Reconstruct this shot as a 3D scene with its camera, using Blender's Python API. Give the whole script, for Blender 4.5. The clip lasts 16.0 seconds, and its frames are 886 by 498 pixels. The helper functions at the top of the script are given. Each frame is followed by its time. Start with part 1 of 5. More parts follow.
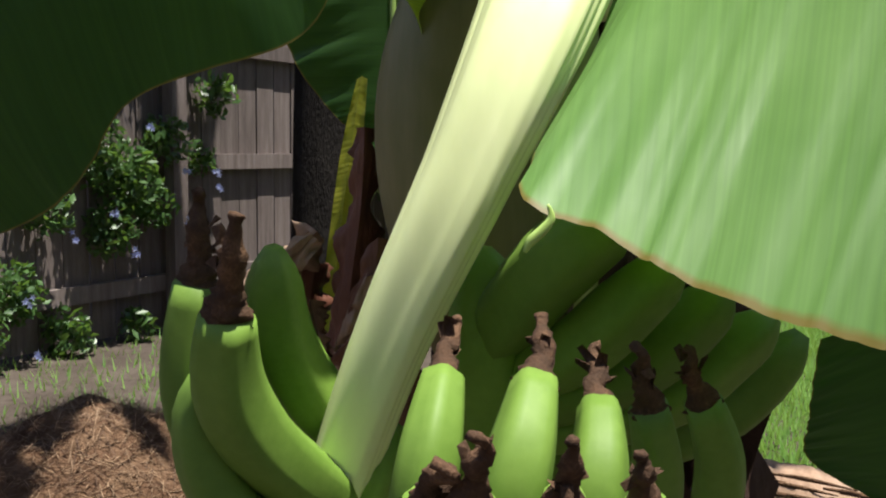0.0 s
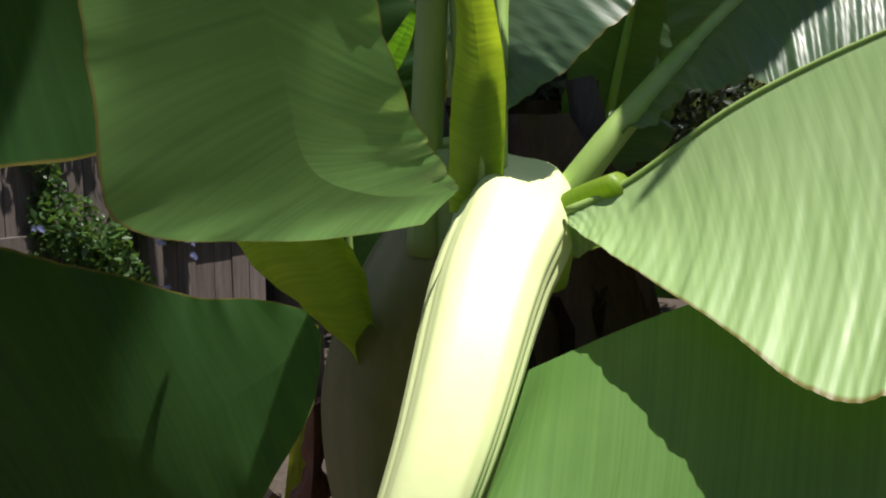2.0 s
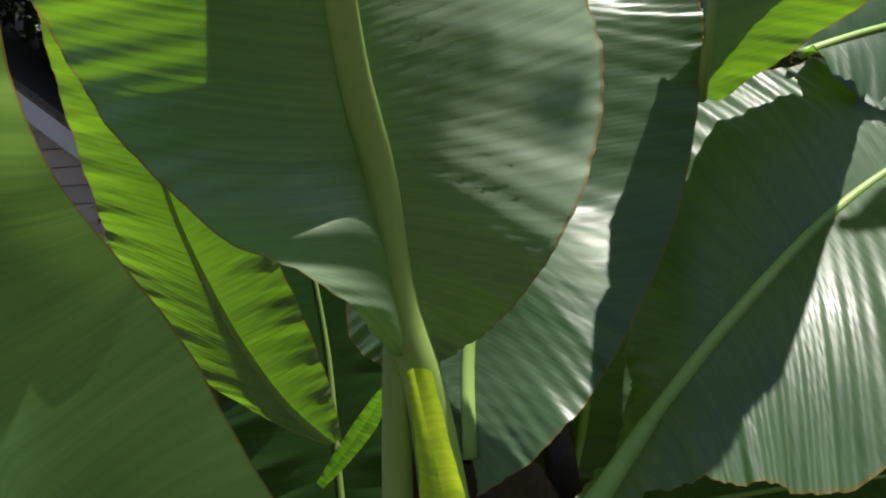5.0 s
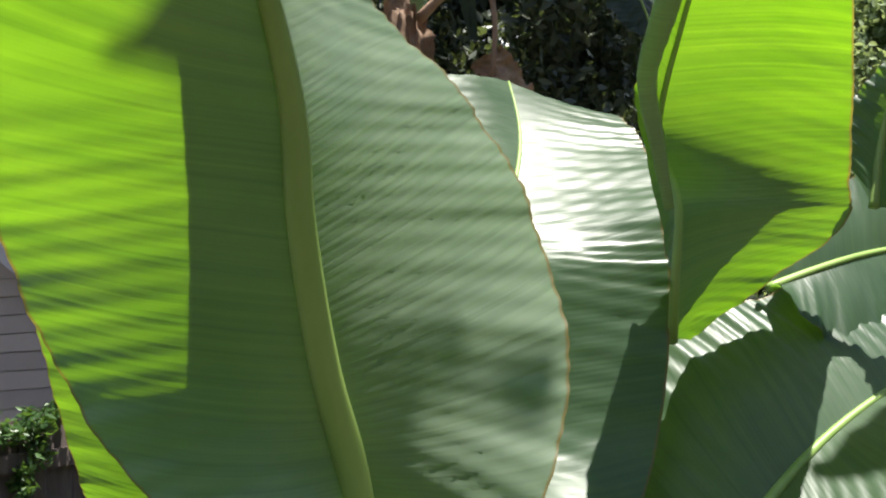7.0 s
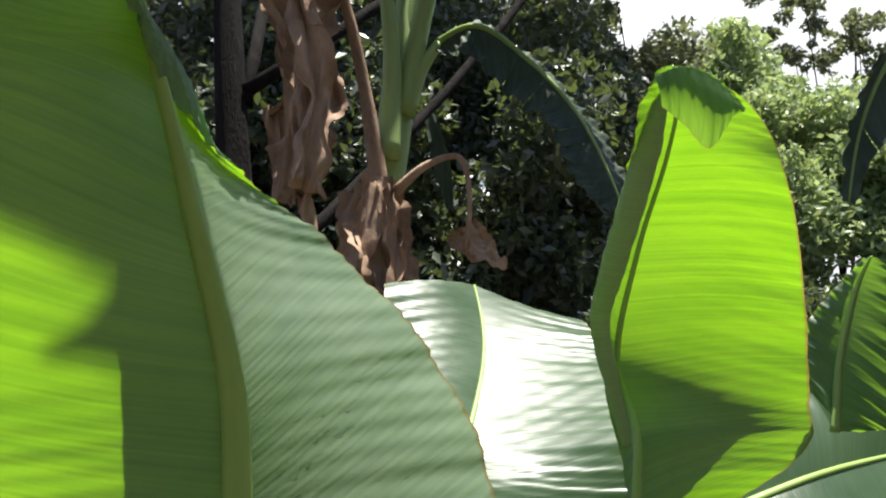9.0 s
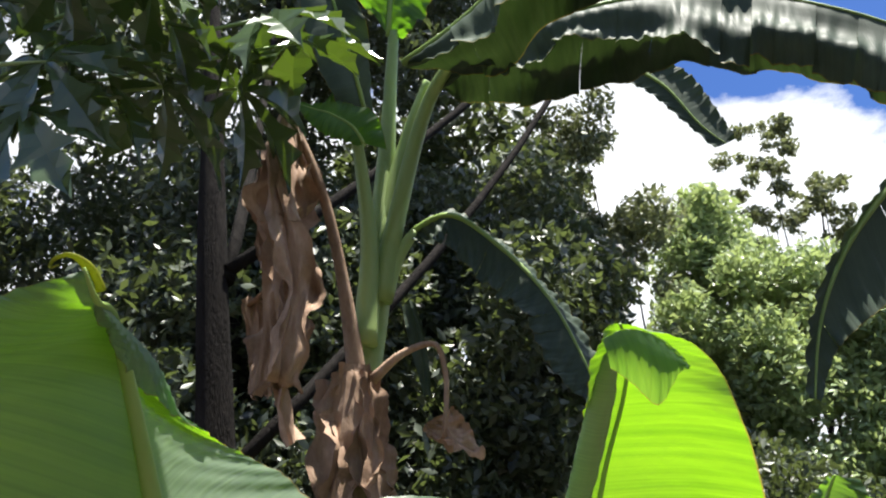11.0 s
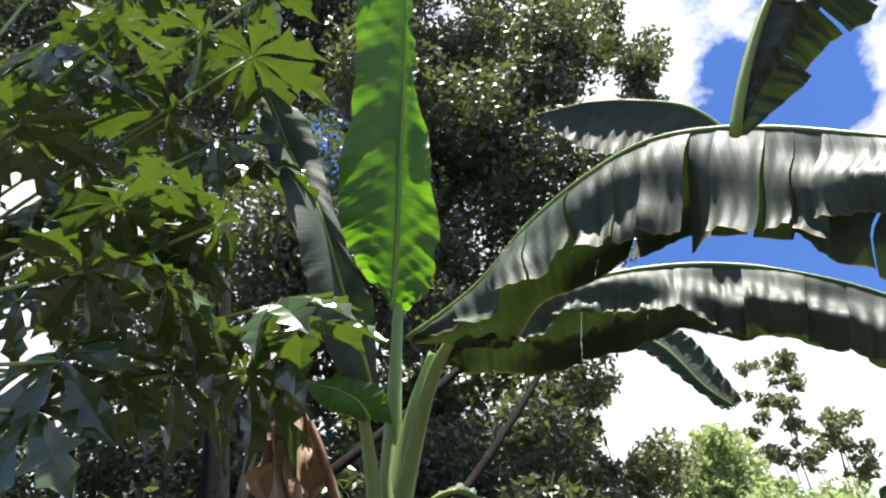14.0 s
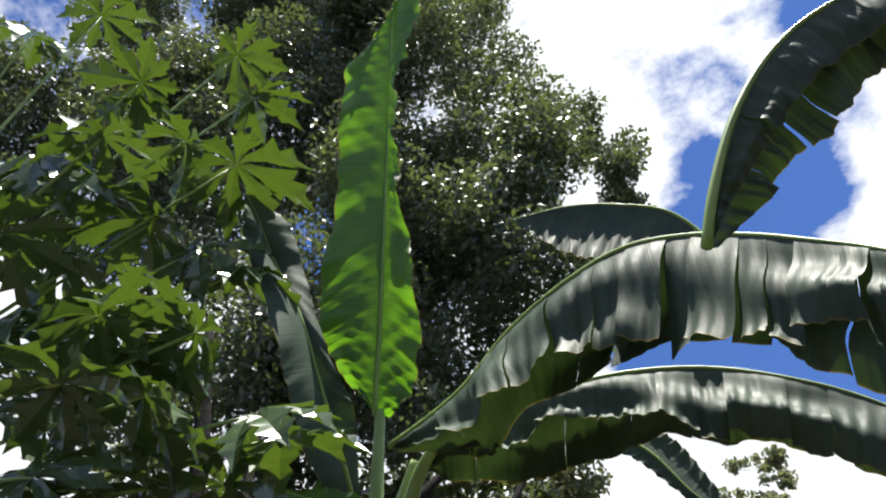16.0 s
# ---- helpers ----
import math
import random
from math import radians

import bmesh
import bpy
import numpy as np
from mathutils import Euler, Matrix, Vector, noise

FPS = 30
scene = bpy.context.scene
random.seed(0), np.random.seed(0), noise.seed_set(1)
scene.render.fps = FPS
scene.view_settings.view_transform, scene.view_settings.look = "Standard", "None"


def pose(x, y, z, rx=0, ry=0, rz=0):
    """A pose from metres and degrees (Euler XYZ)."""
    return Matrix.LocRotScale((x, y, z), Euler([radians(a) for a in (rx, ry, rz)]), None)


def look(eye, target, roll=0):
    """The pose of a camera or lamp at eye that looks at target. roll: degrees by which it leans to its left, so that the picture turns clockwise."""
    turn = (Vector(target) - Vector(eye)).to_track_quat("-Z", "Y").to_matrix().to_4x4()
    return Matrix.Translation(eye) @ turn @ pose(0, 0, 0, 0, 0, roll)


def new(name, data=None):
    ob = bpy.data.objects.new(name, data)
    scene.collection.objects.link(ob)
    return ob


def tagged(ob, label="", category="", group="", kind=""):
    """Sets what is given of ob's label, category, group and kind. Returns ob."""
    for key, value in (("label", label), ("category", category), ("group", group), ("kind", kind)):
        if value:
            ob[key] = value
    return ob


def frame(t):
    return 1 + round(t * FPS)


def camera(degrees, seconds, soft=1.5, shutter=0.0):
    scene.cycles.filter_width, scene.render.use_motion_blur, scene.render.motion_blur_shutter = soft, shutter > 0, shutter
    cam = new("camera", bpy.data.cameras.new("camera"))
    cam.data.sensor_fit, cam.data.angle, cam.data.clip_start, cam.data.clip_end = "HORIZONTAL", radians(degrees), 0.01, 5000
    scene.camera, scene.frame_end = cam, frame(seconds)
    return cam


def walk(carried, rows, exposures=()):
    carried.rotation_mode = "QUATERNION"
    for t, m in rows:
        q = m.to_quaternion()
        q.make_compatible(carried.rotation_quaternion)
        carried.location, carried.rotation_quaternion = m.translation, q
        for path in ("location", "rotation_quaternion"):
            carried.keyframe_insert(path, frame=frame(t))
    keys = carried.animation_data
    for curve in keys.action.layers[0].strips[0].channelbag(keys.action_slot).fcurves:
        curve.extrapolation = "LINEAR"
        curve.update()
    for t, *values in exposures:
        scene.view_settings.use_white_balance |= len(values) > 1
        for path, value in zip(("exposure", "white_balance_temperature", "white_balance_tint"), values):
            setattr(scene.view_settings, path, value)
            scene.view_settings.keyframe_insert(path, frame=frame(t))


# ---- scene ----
cam = camera(54.4, 16.0, 2.1)
PATH = [
    (0, (0.234, 0.357, 1.054), (0.13, 2.34, 0.811), 1.0),
    (0.5, (0.241, 0.349, 1.122), (0.19, 2.338, 0.915), 1.2),
    (1, (0.252, 0.307, 1.209), (0.21, 2.296, 0.998), 1.1),
    (1.5, (0.26, 0.294, 1.308), (0.213, 2.28, 1.078), 0.9),
    (2, (0.285, 0.297, 1.391), (0.226, 2.282, 1.151), -0.5),
    (2.5, (0.291, 0.296, 1.457), (0.223, 2.28, 1.212), -1.2),
    (3, (0.298, 0.288, 1.53), (0.209, 2.268, 1.265), -1.6),
    (3.5, (0.305, 0.285, 1.6), (0.219, 2.269, 1.359), -2.4),
    (4, (0.317, 0.286, 1.664), (0.231, 2.275, 1.479), -3.1),
    (6.3, (0.358, 0.254, 1.822), (0.314, 2.249, 1.964), -3.9),
    (6.5, (0.361, 0.25, 1.841), (0.321, 2.242, 2.017), -3.9),
    (7, (0.379, 0.235, 1.879), (0.333, 2.215, 2.154), -4.1),
    (7.5, (0.382, 0.229, 1.907), (0.363, 2.194, 2.281), -4.0),
    (8, (0.397, 0.215, 1.941), (0.383, 2.168, 2.37), -4.2),
    (8.5, (0.407, 0.204, 1.972), (0.398, 2.144, 2.457), -3.7),
    (9, (0.427, 0.205, 2.012), (0.434, 2.125, 2.572), -3.9),
    (11.3, (0.461, 0.119, 2.107), (0.536, 1.883, 3.046), -5.7),
    (11.5, (0.462, 0.111, 2.116), (0.535, 1.858, 3.086), -5.9),
    (12, (0.464, 0.091, 2.136), (0.542, 1.792, 3.185), -6.2),
    (12.5, (0.463, 0.076, 2.152), (0.544, 1.731, 3.273), -6.4),
    (13, (0.465, 0.061, 2.165), (0.546, 1.663, 3.359), -6.9),
    (13.5, (0.467, 0.046, 2.179), (0.563, 1.589, 3.447), -7.5),
    (14, (0.47, 0.032, 2.19), (0.577, 1.512, 3.531), -8.3),
    (14.5, (0.477, 0.018, 2.192), (0.599, 1.437, 3.597), -9.2),
    (15, (0.481, 0.005, 2.198), (0.621, 1.377, 3.647), -10.0),
    (15.5, (0.487, -0.009, 2.201), (0.634, 1.331, 3.678), -10.3),
    (16, (0.489, -0.007, 2.206), (0.651, 1.317, 3.696), -10.8),
]
walk(cam, [(t, look(eye, target, roll)) for t, eye, target, roll in PATH], [(0, 0.85), (0.8, 0.66), (2.5, 0.42), (4.2, 0.45), (6.6, 0.98), (9.2, 1.08), (12, 1.35), (14, 1.4), (16, 1.05)])

# ---- world, sun ----
SUN_EL, SUN_AZ = radians(77), radians(115)
world = bpy.data.worlds.new("sky")
scene.world = world
world.use_nodes = True


def sky_world():
    nt = world.node_tree
    nt.nodes.clear()
    out = nt.nodes.new("ShaderNodeOutputWorld")
    bg = nt.nodes.new("ShaderNodeBackground")
    sky = nt.nodes.new("ShaderNodeTexSky")
    sky.sky_type = "NISHITA"
    sky.sun_disc = False
    sky.sun_elevation, sky.sun_rotation = SUN_EL, SUN_AZ
    sky.dust_density = 0.2
    sky.ozone_density = 3.0
    co = nt.nodes.new("ShaderNodeTexCoord")
    mp = nt.nodes.new("ShaderNodeMapping")
    mp.inputs["Scale"].default_value = (1.0, 1.0, 1.7)
    mp.inputs["Location"].default_value = (0.42, 0.1, 0.0)
    no = nt.nodes.new("ShaderNodeTexNoise")
    no.inputs["Scale"].default_value = 4.5
    no.inputs["Detail"].default_value = 7
    no.inputs["Roughness"].default_value = 0.62
    ra = nt.nodes.new("ShaderNodeValToRGB")
    ra.color_ramp.elements[0].position, ra.color_ramp.elements[1].position = 0.47, 0.60
    hs = nt.nodes.new("ShaderNodeMix")
    hs.data_type = "RGBA"
    soft = nt.nodes.new("ShaderNodeTexNoise")
    soft.inputs["Scale"].default_value = 5.0
    soft.inputs["Detail"].default_value = 6
    tint = nt.nodes.new("ShaderNodeMix")
    tint.data_type = "RGBA"
    tint.inputs[6].default_value, tint.inputs[7].default_value = (6.6, 7.3, 8.4, 1), (16.5, 16.5, 16.5, 1)
    nt.links.new(co.outputs["Generated"], soft.inputs[0])
    nt.links.new(soft.outputs[0], tint.inputs[0])
    nt.links.new(tint.outputs[2], hs.inputs[7])
    nt.links.new(co.outputs["Generated"], mp.inputs[0])
    nt.links.new(mp.outputs[0], no.inputs[0])
    cover = no.outputs[0]
    # where cloud banks stand and where the blue shows between them: direction, angular radius, weight
    for way, size, weight in (((0.258, 0.489, 0.833), 0.16, 0.3), ((0.31, 0.573, 0.758), 0.05, 0.2), ((0.52, 0.56, 0.645), 0.09, 0.35), ((0.24, 0.823, 0.515), 0.2, 0.25),
                              ((0.40, 0.80, 0.45), 0.24, 0.28), ((-0.40, 0.76, 0.507), 0.35, 0.25), ((0.371, 0.52, 0.769), 0.06, -0.3), ((0.352, 0.57, 0.741), 0.05, -0.3),
                              ((0.44, 0.575, 0.69), 0.06, -0.25), ((0.487, 0.532, 0.693), 0.06, -0.3), ((0.348, 0.722, 0.598), 0.09, -0.4), ((0.457, 0.671, 0.584), 0.10, -0.4), ((0.339, 0.698, 0.631), 0.09, -0.4)):
        dot = nt.nodes.new("ShaderNodeVectorMath")
        dot.operation = "DOT_PRODUCT"
        dot.inputs[1].default_value = way
        near = nt.nodes.new("ShaderNodeMapRange")
        near.interpolation_type = "SMOOTHSTEP"
        near.inputs["From Min"].default_value, near.inputs["From Max"].default_value = math.cos(size * 1.5), math.cos(size * 0.4)
        near.inputs["To Max"].default_value = weight * 0.6
        add = nt.nodes.new("ShaderNodeMath")
        nt.links.new(co.outputs["Generated"], dot.inputs[0])
        nt.links.new(dot.outputs["Value"], near.inputs[0])
        nt.links.new(near.outputs[0], add.inputs[0])
        nt.links.new(cover, add.inputs[1])
        cover = add.outputs[0]
    nt.links.new(cover, ra.inputs[0])
    nt.links.new(ra.outputs[0], hs.inputs[0])
    tone = nt.nodes.new("ShaderNodeMix")
    tone.data_type, tone.blend_type = "RGBA", "MULTIPLY"
    tone.inputs[0].default_value = 1.0
    tone.inputs[7].default_value = (0.80, 1.08, 1.65, 1)
    nt.links.new(sky.outputs[0], tone.inputs[6])
    nt.links.new(tone.outputs[2], hs.inputs[6])
    nt.links.new(hs.outputs[2], bg.inputs[0])
    bg.inputs[1].default_value = 0.046
    nt.links.new(bg.outputs[0], out.inputs[0])


sky_world()
sun = new("sun", bpy.data.lights.new("sun", "SUN"))
sun.data.energy, sun.data.angle, sun.data.color = 5.8, radians(0.5), (1.0, 0.96, 0.88)
SUN_WAY = Vector((math.sin(SUN_AZ) * math.cos(SUN_EL), math.cos(SUN_AZ) * math.cos(SUN_EL), math.sin(SUN_EL)))
sun.matrix_world = look(SUN_WAY * 30, (0, 0, 0))


# ---- materials ----
class Mat:
    """A node material with short-hand for its nodes."""

    def __init__(self, name):
        self.m = bpy.data.materials.new(name)
        self.m.use_nodes = True
        self.t = self.m.node_tree
        self.t.nodes.clear()
        self.out = self.n("ShaderNodeOutputMaterial")

    def n(self, kind, **sockets):
        node = self.t.nodes.new(kind)
        for k, v in sockets.items():
            self.put(node.inputs[k.replace("_", " ")], v)
        return node

    def put(self, socket, v):
        if isinstance(v, bpy.types.NodeSocket):
            self.t.links.new(v, socket)
        else:
            socket.default_value = v

    def noise(self, vec, scale, detail=4, rough=0.55):
        node = self.n("ShaderNodeTexNoise", Scale=scale, Detail=detail, Roughness=rough)
        self.put(node.inputs[0], vec)
        return node.outputs[0]

    def scaled(self, vec, s):
        node = self.n("ShaderNodeMapping")
        node.inputs["Scale"].default_value = s
        self.put(node.inputs[0], vec)
        return node.outputs[0]

    def ramp(self, fac, stops):
        node = self.n("ShaderNodeValToRGB")
        e = node.color_ramp.elements
        while len(e) < len(stops):
            e.new(0.5)
        for el, (p, c) in zip(e, stops):
            el.position = p
            el.color = (*c, 1) if len(c) == 3 else c
        self.put(node.inputs[0], fac)
        return node.outputs[0]

    def mix(self, fac, a, b, blend="MIX"):
        node = self.n("ShaderNodeMix")
        node.data_type, node.blend_type = "RGBA", blend
        for i, v in ((0, fac), (6, a), (7, b)):
            if isinstance(v, tuple) and len(v) == 3:
                v = (*v, 1)
            self.put(node.inputs[i], v)
        return node.outputs[2]

    def math(self, op, a, b=0.0):
        node = self.n("ShaderNodeMath")
        node.operation = op
        self.put(node.inputs[0], a)
        self.put(node.inputs[1], b)
        return node.outputs[0]

    def bump(self, height, strength=0.3, distance=0.01):
        return self.n("ShaderNodeBump", Height=height, Strength=strength, Distance=distance).outputs[0]

    def finish(self, shader):
        self.t.links.new(shader, self.out.inputs[0])
        return self.m


def leaf_material(name, dark, light, thin, gloss=0.32, veins=130.0, through_share=0.42, vein_bump=0.32, brown=0.0, spec=0.5):
    """Banana lamina: lateral veins along the leaf's length, translucent flesh, waxy gloss."""
    m = Mat(name)
    co = m.n("ShaderNodeTexCoord")
    uv, ob = co.outputs["UV"], co.outputs["Object"]
    sep = m.n("ShaderNodeSeparateXYZ", Vector=uv)
    u, v = sep.outputs[0], sep.outputs[1]
    warp = m.math("MULTIPLY", m.noise(ob, 4.0, 2), 0.008)
    uu = m.math("ADD", u, warp)
    fine = m.math("SINE", m.math("MULTIPLY", uu, veins * 6.283))
    comb = m.n("ShaderNodeCombineXYZ")
    m.put(comb.inputs[0], m.math("MULTIPLY", uu, 48.0))
    m.put(comb.inputs[1], m.math("MULTIPLY", v, 0.2))
    broad = m.noise(comb.outputs[0], 1.0, 3, 0.6)
    comb2 = m.n("ShaderNodeCombineXYZ")
    m.put(comb2.inputs[0], m.math("MULTIPLY", uu, 210.0))
    m.put(comb2.inputs[1], m.math("MULTIPLY", v, 0.35))
    streak = m.noise(comb2.outputs[0], 1.0, 3, 0.6)
    blot = m.noise(ob, 7.0, 4)
    col = m.mix(m.ramp(blot, [(0.3, (0, 0, 0)), (0.7, (1, 1, 1))]), dark, light)
    col = m.mix(1.0, col, m.ramp(streak, [(0.3, (0.85, 0.87, 0.85)), (0.7, (1.08, 1.07, 1.04))]), "MULTIPLY")
    edge = m.math("ABSOLUTE", v)
    rim = m.ramp(m.math("ADD", edge, m.math("MULTIPLY", m.noise(ob, 60, 2), 0.012)), [(0.988, (0, 0, 0)), (1.0, (1, 1, 1))])
    col = m.mix(rim, col, (0.16, 0.13, 0.03))
    if brown:
        spot = m.ramp(m.noise(ob, 28, 3), [(1 - brown * 0.38, (0, 0, 0)), (1 - brown * 0.33, (1, 1, 1))])
        col = m.mix(spot, col, (0.10, 0.06, 0.02))
    tcol = m.mix(1.0, thin, m.ramp(streak, [(0.3, (0.82, 0.85, 0.8)), (0.7, (1.06, 1.05, 1.0))]), "MULTIPLY")
    tcol = m.mix(1.0, tcol, m.ramp(broad, [(0.32, (0.72, 0.8, 0.7)), (0.62, (1.06, 1.04, 1.0))]), "MULTIPLY")
    tcol = m.mix(1.0, tcol, m.ramp(blot, [(0.3, (0.88, 0.92, 0.85)), (0.7, (1.08, 1.04, 1.0))]), "MULTIPLY")
    tcol = m.mix(rim, tcol, (0.35, 0.28, 0.05))
    h = m.math("ADD", m.math("MULTIPLY", fine, 0.06), m.math("MULTIPLY", broad, 1.6))
    h = m.math("ADD", h, m.math("MULTIPLY", streak, 0.3))
    nor = m.bump(h, vein_bump, 0.004)
    rough = m.ramp(m.noise(ob, 12, 3), [(0.3, (gloss - 0.05,) * 3), (0.7, (gloss + 0.1,) * 3)])
    p = m.n("ShaderNodeBsdfPrincipled", Base_Color=col, Roughness=rough, Normal=nor)
    p.inputs["Specular IOR Level"].default_value = spec
    tr = m.n("ShaderNodeBsdfTranslucent", Color=tcol, Normal=nor)
    mx = m.n("ShaderNodeMixShader")
    m.put(mx.inputs[0], through_share)
    m.put(mx.inputs[1], p.outputs[0])
    m.put(mx.inputs[2], tr.outputs[0])
    return m.finish(mx.outputs[0])


def plain_material(name, stops, scale=8.0, rough=0.6, bump=0.3, dist=0.005, stretch=(1, 1, 1), spec=0.4, coords="Object"):
    """Colour from two noises of different size, with relief."""
    m = Mat(name)
    co = m.n("ShaderNodeTexCoord").outputs[coords]
    vec = m.scaled(co, stretch)
    big, small = m.noise(vec, scale, 5, 0.6), m.noise(vec, scale * 9, 4, 0.6)
    f = m.math("ADD", m.math("MULTIPLY", big, 0.7), m.math("MULTIPLY", small, 0.3))
    col = m.ramp(f, stops)
    rnd = m.n("ShaderNodeObjectInfo").outputs["Random"]
    col = m.mix(1.0, col, m.ramp(rnd, [(0.0, (0.82, 0.82, 0.82)), (1.0, (1.12, 1.12, 1.12))]), "MULTIPLY")
    nor = m.bump(m.math("ADD", big, m.math("MULTIPLY", small, 0.6)), bump, dist)
    p = m.n("ShaderNodeBsdfPrincipled", Base_Color=col, Roughness=rough, Normal=nor)
    p.inputs["Specular IOR Level"].default_value = spec
    return m.finish(p.outputs[0])


def foliage_material(name, a, b, thin, share=0.3, rough=0.4):
    """Small tree leaves: colour varies leaf by leaf."""
    m = Mat(name)
    rnd = m.n("ShaderNodeNewGeometry").outputs["Random Per Island"]
    col = m.mix(rnd, a, b)
    p = m.n("ShaderNodeBsdfPrincipled", Base_Color=col, Roughness=rough)
    tr = m.n("ShaderNodeBsdfTranslucent", Color=(*thin, 1))
    mx = m.n("ShaderNodeMixShader")
    m.put(mx.inputs[0], share)
    m.put(mx.inputs[1], p.outputs[0])
    m.put(mx.inputs[2], tr.outputs[0])
    return m.finish(mx.outputs[0])


GREEN = leaf_material("banana_leaf_green", (0.055, 0.105, 0.055), (0.09, 0.15, 0.085), (0.24, 0.46, 0.04), 0.38, vein_bump=0.12, spec=0.6)
FRESH = leaf_material("banana_leaf_fresh", (0.14, 0.20, 0.125), (0.19, 0.25, 0.17), (0.29, 0.60, 0.01), 0.40, through_share=0.38, vein_bump=0.2, spec=0.9)
CHANNEL = leaf_material("petiole_channel", (0.20, 0.30, 0.04), (0.28, 0.38, 0.06), (0.62, 0.82, 0.04), 0.4, through_share=0.5, vein_bump=0.1, brown=0.1)
WAXY = leaf_material("banana_leaf_waxy", (0.25, 0.385, 0.14), (0.34, 0.475, 0.21), (0.3, 0.55, 0.08), 0.5, vein_bump=0.05, through_share=0.25)
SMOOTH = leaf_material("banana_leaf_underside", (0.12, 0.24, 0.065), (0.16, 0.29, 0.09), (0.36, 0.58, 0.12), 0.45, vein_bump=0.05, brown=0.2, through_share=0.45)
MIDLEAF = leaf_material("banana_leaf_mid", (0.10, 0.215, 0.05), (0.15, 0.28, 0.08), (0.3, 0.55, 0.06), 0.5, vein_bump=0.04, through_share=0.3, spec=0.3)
GLOW = leaf_material("banana_leaf_young", (0.05, 0.11, 0.03), (0.08, 0.16, 0.045), (0.17, 0.40, 0.015), 0.45, through_share=0.5)
# base colour darkened to stand in for the shade on these leaves
DARKLEAF = leaf_material("banana_leaf_shaded", (0.020, 0.058, 0.014), (0.034, 0.084, 0.022), (0.12, 0.30, 0.015), 0.42, vein_bump=0.04, through_share=0.28, spec=0.25, brown=0.35)
TORN = leaf_material("banana_leaf_torn", (0.044, 0.066, 0.049), (0.077, 0.104, 0.077), (0.06, 0.11, 0.02), 0.54, veins=90, through_share=0.12, vein_bump=0.22, spec=0.15)
PETIOLE = plain_material("young_petiole", [(0.3, (0.26, 0.41, 0.09)), (0.7, (0.37, 0.50, 0.14))], 6, 0.4, 0.1, 0.003, (1, 1, 0.3))
RIB = plain_material("midrib", [(0.3, (0.20, 0.33, 0.07)), (0.7, (0.32, 0.44, 0.13))], 6, 0.45, 0.15, 0.003, (1, 1, 0.3))
STALK = plain_material("fruit_stalk", [(0.25, (0.58, 0.66, 0.30)), (0.75, (0.73, 0.78, 0.42))], 9, 0.45, 0.2, 0.002, (1, 1, 0.15))
SHEATH = plain_material("sheath", [(0.25, (0.10, 0.10, 0.035)), (0.5, (0.19, 0.18, 0.07)), (0.75, (0.28, 0.24, 0.12))], 7, 0.5, 0.25, 0.004, (1, 1, 0.25))
PALE = plain_material("pale_stem", [(0.25, (0.22, 0.34, 0.09)), (0.75, (0.36, 0.46, 0.18))], 6, 0.45, 0.15, 0.003, (1, 1, 0.2))
DEAD = plain_material("dead_leaf", [(0.25, (0.15, 0.09, 0.058)), (0.5, (0.36, 0.24, 0.165)), (0.8, (0.55, 0.40, 0.30))], 9, 0.75, 0.6, 0.01, (1, 1, 0.4), 0.2)
DARKDEAD = plain_material("dark_dead_sheath", [(0.25, (0.02, 0.011, 0.009)), (0.6, (0.055, 0.03, 0.022)), (0.85, (0.14, 0.085, 0.055))], 12, 0.5, 0.6, 0.01, (1, 1, 0.3))
REDDEAD = plain_material("red_brown_sheath", [(0.25, (0.05, 0.018, 0.012)), (0.55, (0.16, 0.06, 0.035)), (0.85, (0.30, 0.15, 0.09))], 16, 0.55, 0.6, 0.008, (1, 1, 0.2))
FRUIT = plain_material("banana_skin", [(0.25, (0.10, 0.19, 0.025)), (0.75, (0.19, 0.31, 0.055))], 14, 0.55, 0.12, 0.002, spec=0.25)
FLOWER = plain_material("dry_flower", [(0.25, (0.02, 0.015, 0.012)), (0.55, (0.09, 0.05, 0.03)), (0.85, (0.28, 0.16, 0.09))], 60, 0.85, 0.7, 0.004, spec=0.15)
WOOD = plain_material("weathered_wood", [(0.2, (0.08, 0.062, 0.056)), (0.5, (0.16, 0.13, 0.12)), (0.8, (0.26, 0.22, 0.205))], 5, 0.85, 0.5, 0.006, (6, 6, 0.5), 0.2)
# bark colour halved to stand in for canopy shade on the trunks
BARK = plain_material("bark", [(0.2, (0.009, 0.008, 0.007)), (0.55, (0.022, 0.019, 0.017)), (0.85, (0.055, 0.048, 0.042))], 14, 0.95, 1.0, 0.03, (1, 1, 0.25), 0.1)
# soil colour lowered further to imitate tree shade near the fence
SOIL = plain_material("soil", [(0.2, (0.028, 0.022, 0.018)), (0.5, (0.065, 0.052, 0.043)), (0.8, (0.13, 0.11, 0.09))], 3, 0.95, 0.8, 0.03, spec=0.1)
STRAW = plain_material("straw_mulch", [(0.2, (0.05, 0.026, 0.014)), (0.5, (0.13, 0.075, 0.045)), (0.8, (0.28, 0.18, 0.11))], 10, 0.95, 0.9, 0.03, spec=0.1)
STRAND = foliage_material("straw_strands", (0.06, 0.03, 0.018), (0.30, 0.2, 0.12), (0.3, 0.2, 0.1), 0.1, 0.8)
WALLP = plain_material("painted_siding", [(0.2, (0.42, 0.37, 0.31)), (0.8, (0.52, 0.46, 0.39))], 2, 0.7, 0.1, 0.003)
FASCIA = plain_material("white_fascia", [(0.2, (0.62, 0.6, 0.57)), (0.8, (0.74, 0.72, 0.69))], 3, 0.6, 0.1, 0.003)
